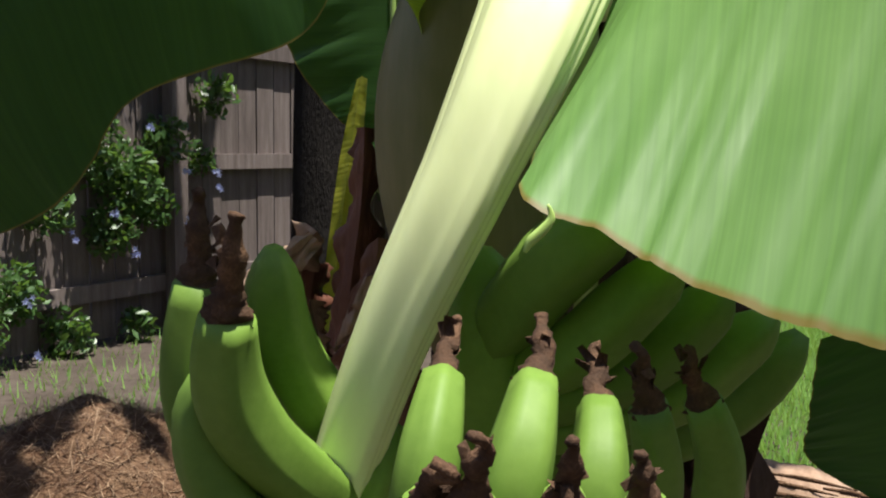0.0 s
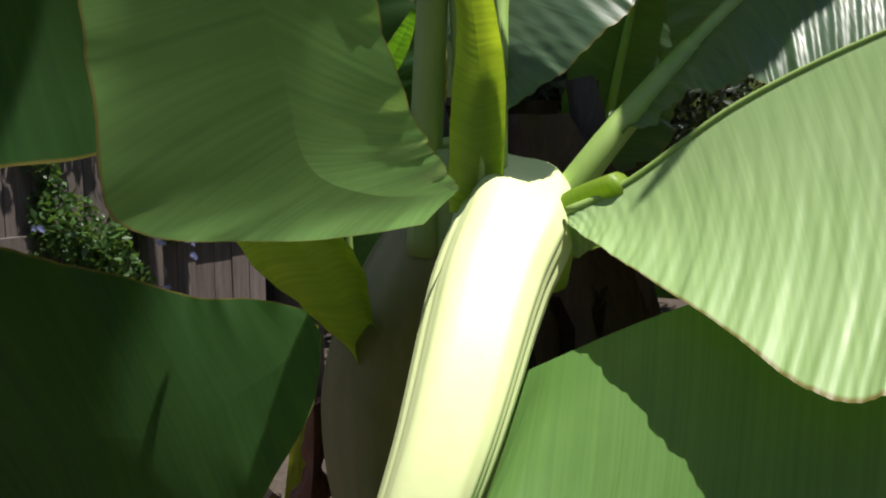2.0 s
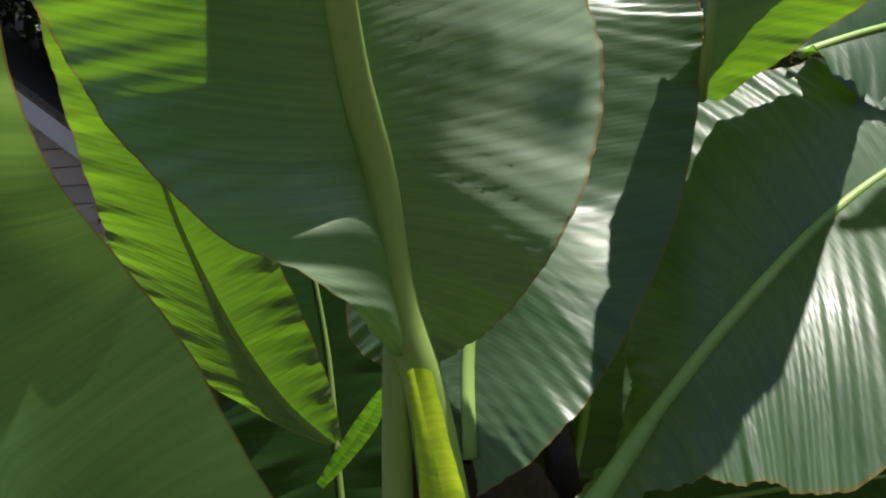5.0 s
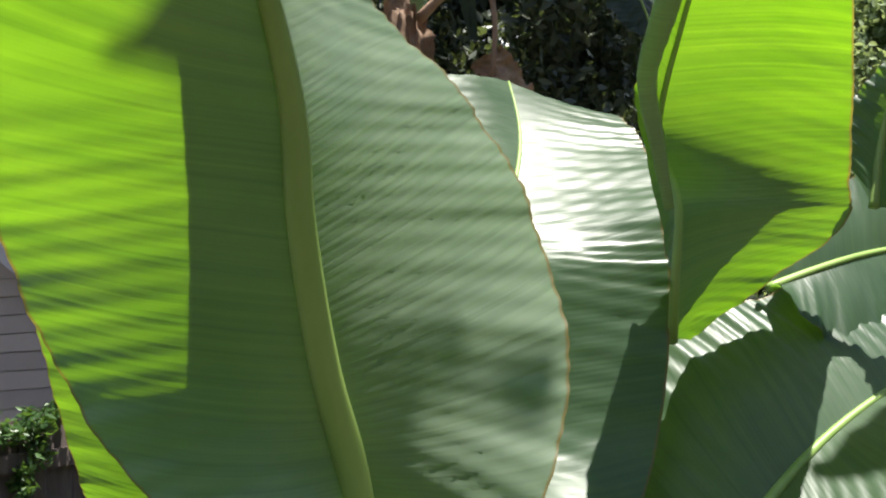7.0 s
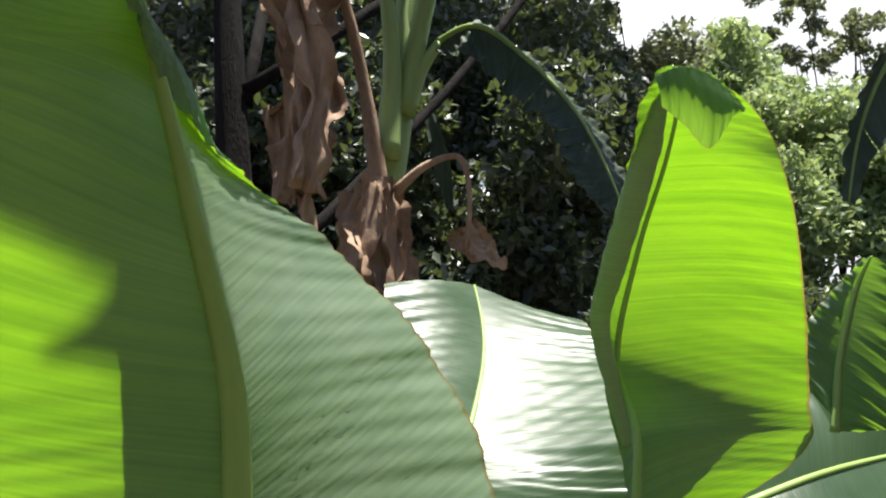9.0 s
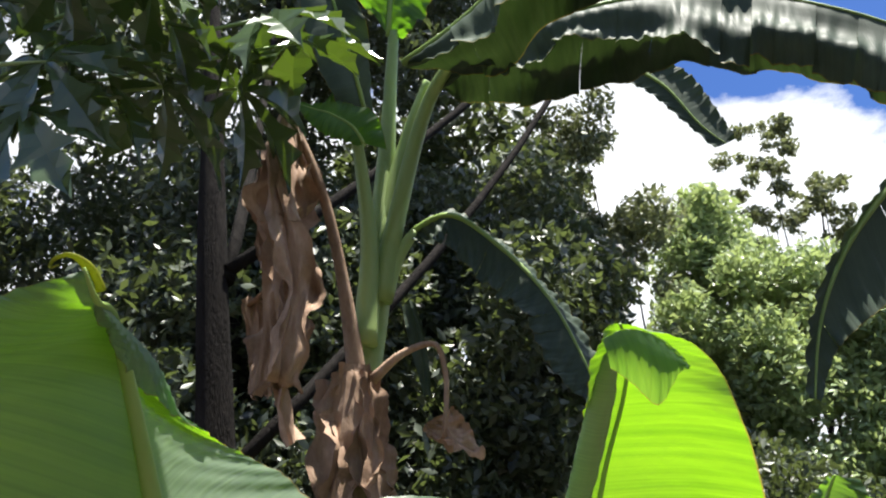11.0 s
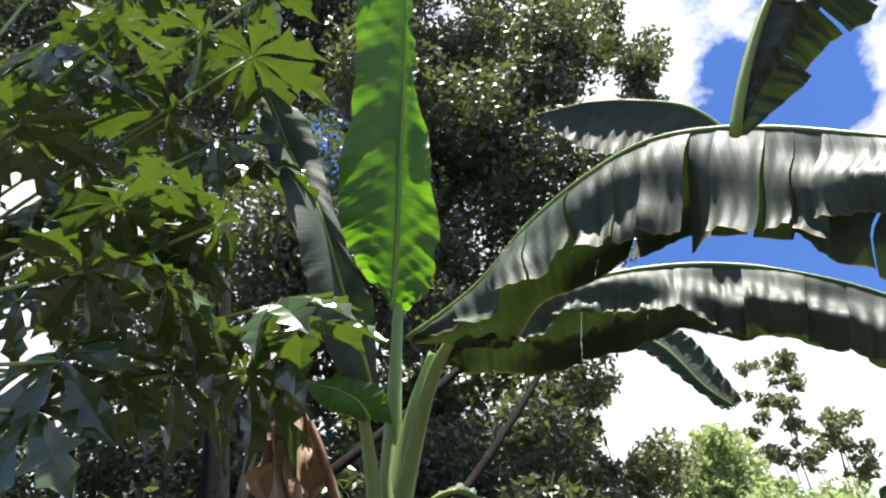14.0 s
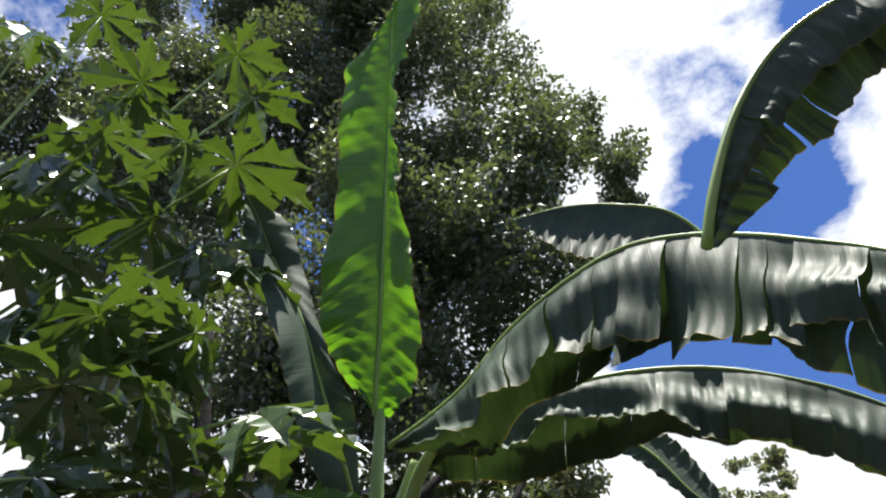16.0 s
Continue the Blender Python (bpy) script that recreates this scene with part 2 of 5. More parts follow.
ROOFM = plain_material("shingles", [(0.2, (0.06, 0.055, 0.05)), (0.8, (0.14, 0.13, 0.12))], 20, 0.9, 0.5, 0.01)
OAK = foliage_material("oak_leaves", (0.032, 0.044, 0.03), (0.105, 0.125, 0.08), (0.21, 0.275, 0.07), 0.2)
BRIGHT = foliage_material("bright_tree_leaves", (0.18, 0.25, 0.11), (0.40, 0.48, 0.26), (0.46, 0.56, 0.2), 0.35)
OLIVE = foliage_material("olive_leaves", (0.07, 0.09, 0.05), (0.17, 0.18, 0.10), (0.28, 0.32, 0.12), 0.3)
VINE = foliage_material("vine_leaves", (0.03, 0.07, 0.02), (0.07, 0.14, 0.04), (0.2, 0.36, 0.05), 0.25)
PAPAYA = foliage_material("papaya_leaves", (0.052, 0.088, 0.04), (0.10, 0.145, 0.075), (0.15, 0.25, 0.02), 0.16, 0.2)
GRASS = foliage_material("grass", (0.09, 0.2, 0.04), (0.2, 0.34, 0.08), (0.3, 0.5, 0.08), 0.3)
PETAL = foliage_material("blue_petals", (0.30, 0.34, 0.75), (0.5, 0.55, 0.9), (0.5, 0.55, 0.9), 0.3)


# ---- builders ----
def mesh_object(name, bm, material, parent=None, label="", smooth=True):
    me = bpy.data.meshes.new(name)
    bm.to_mesh(me)
    bm.free()
    if smooth:
        for f in me.polygons:
            f.use_smooth = True
    me.materials.append(material)
    ob = new(name, me)
    if parent is not None:
        ob.parent = parent
    if label:
        ob["label"] = label
    return ob


part = mesh_object


def raw_object(name, verts, faces, material, parent=None, label="", smooth=False, uvs=None):
    me = bpy.data.meshes.new(name)
    me.from_pydata([tuple(v) for v in verts], [], faces)
    if uvs is not None:
        lay = me.uv_layers.new(name="UVMap")
        idx = np.empty(len(me.loops), dtype=np.int32)
        me.loops.foreach_get("vertex_index", idx)
        lay.data.foreach_set("uv", np.asarray(uvs, dtype=np.float32)[idx].ravel())
    if smooth:
        me.polygons.foreach_set("use_smooth", [True] * len(me.polygons))
    me.materials.append(material)
    ob = new(name, me)
    if parent is not None:
        ob.parent = parent
    if label:
        ob["label"] = label
    return ob


def empty(name, place=(0, 0, 0)):
    ob = new(name)
    ob.empty_display_size = 0.05
    ob.location = place
    bpy.context.view_layer.update()
    return ob


def thing(name, place, label, category, group="", kind=""):
    """A top-level Empty; parts keep world coordinates."""
    ob = tagged(empty(name, place), label, category, group, kind)
    ob["base"] = 1
    return ob


def knots(points):
    p = np.array(points, float)
    d = np.sqrt(np.linalg.norm(np.diff(p, axis=0), axis=1)) + 1e-4
    return np.concatenate([[0], np.cumsum(d)])


def spline(points, n, at=None):
    """A smooth curve through the points, n samples; at: knots taken from another curve that runs alongside."""
    p = np.array(points, float)
    k = knots(p) if at is None else at
    h = np.diff(k)
    slope = np.diff(p, axis=0) / h[:, None]
    t = np.empty_like(p)
    t[1:-1] = (slope[:-1] * h[1:, None] + slope[1:] * h[:-1, None]) / (h[:-1] + h[1:])[:, None]
    t[0], t[-1] = slope[0], slope[-1]
    if len(p) > 2:
        t[0], t[-1] = 1.5 * slope[0] - 0.5 * t[1], 1.5 * slope[-1] - 0.5 * t[-2]
    out = []
    for x in np.linspace(0, k[-1], n):
        i = min(max(int(np.searchsorted(k, x, "right")) - 1, 0), len(h) - 1)
        f = (x - k[i]) / h[i]
        out.append((2 * f ** 3 - 3 * f ** 2 + 1) * p[i] + (f ** 3 - 2 * f ** 2 + f) * h[i] * t[i] + (3 * f ** 2 - 2 * f ** 3) * p[i + 1] + (f ** 3 - f ** 2) * h[i] * t[i + 1])
    return np.array(out)


def tube(name, points, radii, material, parent=None, label="", n=24, sides=12, flat=1.0, ridges=0.0, seed=0, lump=0.0, grooves=0.0):
    """A tapered tube along a curve; flat squeezes it across the way it bends, ridges corrugate it."""
    c = spline(points, n)
    r = np.interp(np.linspace(0, 1, n), np.linspace(0, 1, len(radii)), radii)
    rng = np.random.RandomState(seed)
    verts, faces, uvs = [], [], []
    side = None
    for i in range(n):
        d = c[min(i + 1, n - 1)] - c[max(i - 1, 0)]
        d /= np.linalg.norm(d) + 1e-9
        if side is None:
            side = np.cross(d, [0, 1, 0.1])
        side = side - d * (side @ d)
        side /= np.linalg.norm(side) + 1e-9
        up = np.cross(d, side)
        for j in range(sides):
            a = 2 * math.pi * j / sides
            k = r[i] * (1 + ridges * math.sin(a * 5 + 0.7) + lump * (rng.rand() - 0.5) + grooves * math.sin(a * 19 + 0.6 * math.sin(i * 0.15)) * (0.5 + 0.5 * math.sin(a * 2 + 1.1)))
            verts.append(c[i] + side * math.cos(a) * k + up * math.sin(a) * k * flat)
            uvs.append((i / (n - 1), j / sides))
    for i in range(n - 1):
        for j in range(sides):
            a, b = i * sides + j, i * sides + (j + 1) % sides
            faces.append((a, b, b + sides, a + sides))
    faces.append(tuple(range(sides - 1, -1, -1)))
    faces.append(tuple((n - 1) * sides + j for j in range(sides)))
    return raw_object(name, verts, faces, material, parent, label, True, uvs)


def lamina(name, mid, left, right, material, parent, label="", belly=0.1, wave=0.006, waves=9, seed=1, n=72, half=12, strips=(1, 1), jitter=0.0, ruffle=0.0, crumple=0.0, pleat=0.0, pleats=30, slant=0.1):
    """A banana blade between three curves: midrib, left and right margin. Each half bellies and its margin ripples;
    strips splits the halves between the veins into ribbons that hang a little apart."""
    at = knots(mid)
    cm, cl, cr = spline(mid, n, at), spline(left, n, at), spline(right, n, at)
    arc = np.concatenate([[0], np.cumsum(np.linalg.norm(np.diff(cm, axis=0), axis=1))])
    rng = np.random.RandomState(seed)
    ph = rng.rand(5) * 6.28
    folds = pleat if isinstance(pleat, tuple) else (pleat, pleat)
    bellies = belly if isinstance(belly, tuple) else (belly, belly)
    verts, uvs, faces = [], [], []
    for side, edge, count, swell, fold in ((-1, cl, strips[0], bellies[0], folds[0]), (1, cr, strips[1], bellies[1], folds[1])):
        cuts = sorted({0, n - 1, *[int(c) for c in np.linspace(0, n - 1, count + 1)[1:-1] + (rng.rand(max(count - 1, 0)) - 0.5) * n / max(count, 1) * 0.7]})
        for a, b in zip(cuts[:-1], cuts[1:]):
            swing, stretch = jitter * (rng.rand() - 0.5) * 2, 1 + jitter * 0.35 * (rng.rand() - 0.5)
            lean = jitter * (rng.rand() - 0.5) * 1.2
            start = len(verts)
            for i in range(a, b + 1):
                s, f = i / (n - 1), (i - a) / max(b - a, 1) - 0.5
                across = edge[i] - cm[i]
                width = np.linalg.norm(across)
                tang = cm[min(i + 1, n - 1)] - cm[max(i - 1, 0)]
                nor = np.cross(tang, across) * -side
                nor = nor / (np.linalg.norm(nor) + 1e-9)
                for j in range(half + 1):
                    q = j / half
                    p = cm[i] + across * q * (1 + (stretch - 1) * q)
                    p = p + nor * (swell * width * math.sin(math.pi * q) * 0.5 + (swing + lean * f) * width * q * 0.5)
                    k = wave * q * q * (math.sin(s * waves * 6.28 + ph[0] + 1.3 * side) + 0.5 * math.sin(s * waves * 2.3 * 6.28 + ph[1]))
                    k += 0.3 * wave * q * math.sin(s * waves * 5.1 * 6.28 + ph[2] + q * 2)
                    if fold:
                        run = s - slant * q
                        k += fold * min(1, q * 4) * (1 + 0.7 * noise.noise((run * 19, q * 1.5, seed + 7))) * math.sin(run * pleats * 6.28 + 0.9 * noise.noise((run * 14, q * 0.3, seed)))
                    if crumple:
                        k += crumple * q * noise.noise((s * 9 + seed, q * 2.2, side))
                    p = p + nor * k
                    if ruffle:
                        p = p + across * (ruffle * q * noise.noise((s * waves * 2.5, side * 3.0, seed)))
                    verts.append(p)
                    uvs.append((arc[i] - 0.28 * q * width, side * q))
            w = half + 1
            for i in range(b - a):
                for j in range(half):
                    ids = (start + i * w + j, start + i * w + j + 1, start + (i + 1) * w + j + 1, start + (i + 1) * w + j)
                    faces.append(ids if side > 0 else ids[::-1])
    return raw_object(name, verts, faces, material, parent, label, True, uvs)


def leaf(parent, stations, material, label="", rib=0.012, rib_material=None, belly=0.1, seed=1, rib_from=0, rib_name="midrib", **more):
    """A blade with its midrib; stations run from the petiole to the tip as (midrib, left margin, right margin)."""
    mid = [s[0] or tuple((a + c) / 2 for a, c in zip(s[1], s[2])) for s in stations]
    blade = lamina("leaf", mid, [s[1] for s in stations], [s[2] for s in stations], material, parent, label, belly, seed=seed, **more)
    if rib:
        k = len(mid)
        tube(rib_name, mid, [rib * (1 - 0.8 * i / (k - 1)) for i in range(k)], rib_material or RIB, blade, "", n=40, sides=8)
    return blade


def block(bm, x0, x1, y0, y1, z0, z1, m=None):
    vs = [bm.verts.new((x, y, z)) for x in (x0, x1) for y in (y0, y1) for z in (z0, z1)]
    for f in ((0, 1, 3, 2), (4, 6, 7, 5), (0, 4, 5, 1), (2, 3, 7, 6), (0, 2, 6, 4), (1, 5, 7, 3)):
        bm.faces.new([vs[i] for i in f])
    if m is not None:
        bmesh.ops.transform(bm, matrix=m, verts=vs)
    return vs


def leaf_cloud(name, centres, count, size, material, parent, label="", seed=0, kind="", droop=0.2, aspect=0.45):
    """Many small pointed leaves scattered in clumps; centres are (x, y, z, rx, ry, rz)."""
    rng = np.random.RandomState(seed)
    cs = np.array(centres, float)
    vol = (cs[:, 3] * cs[:, 4] * cs[:, 5]) ** 0.75
    pick = rng.choice(len(cs), count, p=vol / vol.sum())
    d = rng.normal(size=(count, 3))
    d /= np.linalg.norm(d, axis=1)[:, None]
    rad = rng.rand(count) ** 0.45
    pos = cs[pick, :3] + d * rad[:, None] * cs[pick, 3:6]
    a = rng.normal(size=(count, 3))
    a[:, 2] -= droop
    a /= np.linalg.norm(a, axis=1)[:, None]
    b = np.cross(a, rng.normal(size=(count, 3)))
    b /= np.linalg.norm(b, axis=1)[:, None]
    c = np.cross(a, b)
    s = size * (0.6 + 0.8 * rng.rand(count))[:, None]
    v = np.empty((count, 4, 3))
    v[:, 0] = pos - a * s
    v[:, 1] = pos - a * s * 0.15 + b * s * aspect + c * s * 0.12
    v[:, 2] = pos + a * s
    v[:, 3] = pos - a * s * 0.15 - b * s * aspect + c * s * 0.12
    base = np.arange(count)[:, None] * 4
    f = np.concatenate([base + np.array(k)[None, :] for k in ((0, 1, 2), (0, 2, 3))])
    me = bpy.data.meshes.new(name)
    me.vertices.add(count * 4)
    me.vertices.foreach_set("co", v.reshape(-1))
    me.loops.add(f.size)
    me.polygons.add(len(f))
    me.loops.foreach_set("vertex_index", f.reshape(-1).astype(np.int32))
    me.polygons.foreach_set("loop_start", (np.arange(len(f)) * 3).astype(np.int32))
    me.update()
    me.validate()
    me.materials.append(material)
    ob = new(name, me)
    if parent is not None:
        ob.parent = parent
    if label or kind:
        tagged(ob, label, kind=kind)
    return ob


def clumps(seed, n, box, r0, r1, flat=0.8):
    """Random clump ellipsoids in a box (x0, x1, y0, y1, z0, z1)."""
    rng = np.random.RandomState(seed)
    out = []
    for _ in range(n):
        r = r0 + (r1 - r0) * rng.rand()
        out.append((box[0] + (box[1] - box[0]) * rng.rand(), box[2] + (box[3] - box[2]) * rng.rand(), box[4] + (box[5] - box[4]) * rng.rand(), r, r, r * flat))
    return out


# ---- ground ----
def ground_sheet():
    n = 70
    verts, faces = [], []
    for i in range(n + 1):
        for j in range(n + 1):
            a, b = i / n * 2 - 1, j / n * 2 - 1
            x, y = 60 * a * abs(a) ** 1.2, 3 + 60 * b * abs(b) ** 1.2
            z = 0.03 * noise.noise((x * 0.7, y * 0.7, 0)) + 0.015 * noise.noise((x * 3, y * 3, 2))
            verts.append((x, y, z))
    for i in range(n):
        for j in range(n):
            k = i * (n + 1) + j
            faces.append((k, k + n + 1, k + n + 2, k + 1))
    return tagged(raw_object("ground", verts, faces, SOIL, None, "", True), "bare dark soil of a garden bed with leaf litter", "ground", kind="structure")


ground_sheet()


def mound(name, place, rx, ry, h, label):
    n, rings = 40, 12
    verts, faces = [(place[0], place[1], h)], []
    for i in range(1, rings + 1):
        q = i / rings
        for j in range(n):
            a = 2 * math.pi * j / n
            x, y = place[0] + rx * q * math.cos(a), place[1] + ry * q * math.sin(a)
            z = h * (math.cos(math.pi * q) * 0.5 + 0.5) + 0.05 * noise.noise((x * 6, y * 6, 1)) + 0.03 * noise.noise((x * 17, y * 17, 5)) - 0.03 * q
            verts.append((x, y, z))
    for j in range(n):
        faces.append((0, 1 + j, 1 + (j + 1) % n))
    for i in range(rings - 1):
        for j in range(n):
            a, b = 1 + i * n + j, 1 + i * n + (j + 1) % n
            faces.append((a, a + n, b + n, b))
    m = tagged(raw_object(name, verts, faces, STRAW, None, "", True), label, "mulch pile")
    rng = np.random.RandomState(int(rx * 100))
    sv, sf = [], []
    for _ in range(9000):
        q, a = math.sqrt(rng.rand()) * 1.02, rng.rand() * 6.283
        x, y = place[0] + rx * q * math.cos(a), place[1] + ry * q * math.sin(a)
        z = h * (math.cos(math.pi * min(q, 1)) * 0.5 + 0.5) + 0.05 * noise.noise((x * 6, y * 6, 1)) + 0.03 * noise.noise((x * 17, y * 17, 5)) - 0.03 * q
        d = rng.normal(size=3) * (1, 1, 0.45)
        d /= np.linalg.norm(d)
        c = np.array((x, y, z + 0.004))
        w = np.cross(d, (0, 0, 1)) * 0.0009
        k = rng.uniform(0.015, 0.05)
        i = len(sv)
        sv += [c - d * k - w, c - d * k + w, c + d * k + w + (0, 0, 0.004), c + d * k - w + (0, 0, 0.004)]
        sf.append((i, i + 1, i + 2, i + 3))
    tagged(raw_object("loose_straw", sv, sf, STRAND, m), "loose straw strands", kind="stuff")
    return m


mound("straw_mound", (-0.816, 2.600, 0), 0.75, 0.55, 0.33, "heap of dry brown straw mulch on the soil")
mound("straw_mound", (-0.564, 1.750, 0), 0.42, 0.35, 0.30, "smaller sunlit heap of dry straw on the soil")

# ---- fence ----
FENCE_A, FENCE_B = Vector((-1.50, 4.95, 0)), Vector((-2.0, 4.08, 0))
FENCE_DIR = (FENCE_A - FENCE_B).normalized()
FENCE_TURN = math.atan2(FENCE_DIR.y, FENCE_DIR.x)
FENCE_M = Matrix.Translation(FENCE_A) @ Matrix.Rotation(FENCE_TURN, 4, "Z")


def fence():
    f = thing("wooden_fence", FENCE_A, "weathered grey-brown wooden privacy fence with flat rails", "fence")
    inv = Matrix.Translation(-FENCE_A)
    rng = random.Random(4)
    x = -6.0
    while x < 5.0:
        w = 0.138
        h = 1.78 + rng.uniform(-0.012, 0.012)
        bm = bmesh.new()
        d = rng.uniform(-0.004, 0.004)
        block(bm, x, x + w, 0.02 + d, 0.038 + d, 0.03, h, inv @ FENCE_M)
        part("picket", bm, WOOD, f, smooth=False)
        x += w + rng.uniform(0.004, 0.012)
    for z in (0.235, 0.885, 1.535):
        for x0, x1 in ((-6, -2.42), (-2.40, -0.02), (0.06, 2.38), (2.40, 5)):
            bm = bmesh.new()
            block(bm, x0, x1, -0.02, 0.02, z, z + 0.088, inv @ FENCE_M)
            part("rail", bm, WOOD, f, smooth=False)
    for x in (-4.84, -2.42, 0.0, 2.42):
        bm = bmesh.new()
        block(bm, x - 0.05, x + 0.045, -0.10, -0.021, 0, 1.72, inv @ FENCE_M)
        part("post", bm, WOOD, f, smooth=False)
    return f


fence()


# ---- neighbour's house behind the fence ----
def house():
    base = Vector((-4.6, 8.0, 0))
    h = thing("house", base, "neighbour's house with beige siding and a white-edged gable roof", "house")
    eave, ridge = (2.35, 2.06), (-1.6, 5.4)

    def rake(x):
        return eave[1] + (x - eave[0]) * (ridge[1] - eave[1]) / (ridge[0] - eave[0])
    bm = bmesh.new()
    pts = [(-7, 0), (2.0, 0), (2.0, rake(2.0)), (-1.6, rake(-1.6)), (-7, rake(-1.6))]
    lo, hi = [bm.verts.new((x, 0.02, z)) for x, z in pts], [bm.verts.new((x, 5, z)) for x, z in pts]
    bm.faces.new(lo)
    bm.faces.new(hi[::-1])
    for i in range(5):
        bm.faces.new((lo[i], hi[i], hi[(i + 1) % 5], lo[(i + 1) % 5]))
    wall = part("wall", bm, WALLP, h, smooth=False)
    for i in range(22):
        z = 0.1 + i * 0.17
        x1 = min(2.0, eave[0] + (z + 0.16 - eave[1]) * (ridge[0] - eave[0]) / (ridge[1] - eave[1]))
        bm = bmesh.new()
        block(bm, -7, x1, -0.004, 0.016, z, z + 0.158)
        part("siding_board", bm, WALLP, wall, smooth=False)
    bm = bmesh.new()
    a, b = Vector((eave[0], 0, eave[1])), Vector((ridge[0], 0, ridge[1]))
    d = (b - a).normalized()
    up = Vector((-d.z, 0, d.x)) * -1
    vs = []
    for q in (a, b):
        for y in (-0.32, -0.28):
            for k in (0, -0.16):
                vs.append(bm.verts.new((q.x + up.x * k, y, q.z + up.z * k)))
    for f in ((0, 1, 3, 2), (4, 6, 7, 5), (0, 4, 5, 1), (2, 3, 7, 6), (0, 2, 6, 4), (1, 5, 7, 3)):
        bm.faces.new([vs[i] for i in f])
    part("fascia", bm, FASCIA, h, smooth=False)
    bm = bmesh.new()
    vs = [bm.verts.new(v) for v in ((eave[0], -0.33, eave[1] + 0.03), (ridge[0], -0.33, ridge[1] + 0.03), (ridge[0], 5.3, ridge[1] + 0.03), (eave[0], 5.3, eave[1] + 0.03),
                                    (eave[0], -0.33, eave[1] + 0.1), (ridge[0], -0.33, ridge[1] + 0.1), (ridge[0], 5.3, ridge[1] + 0.1), (eave[0], 5.3, eave[1] + 0.1))]
    for f in ((0, 1, 2, 3), (7, 6, 5, 4), (0, 4, 5, 1), (1, 5, 6, 2), (2, 6, 7, 3), (3, 7, 4, 0)):
        bm.faces.new([vs[i] for i in f])
    part("roof", bm, ROOFM, h, smooth=False)
    return h


house()


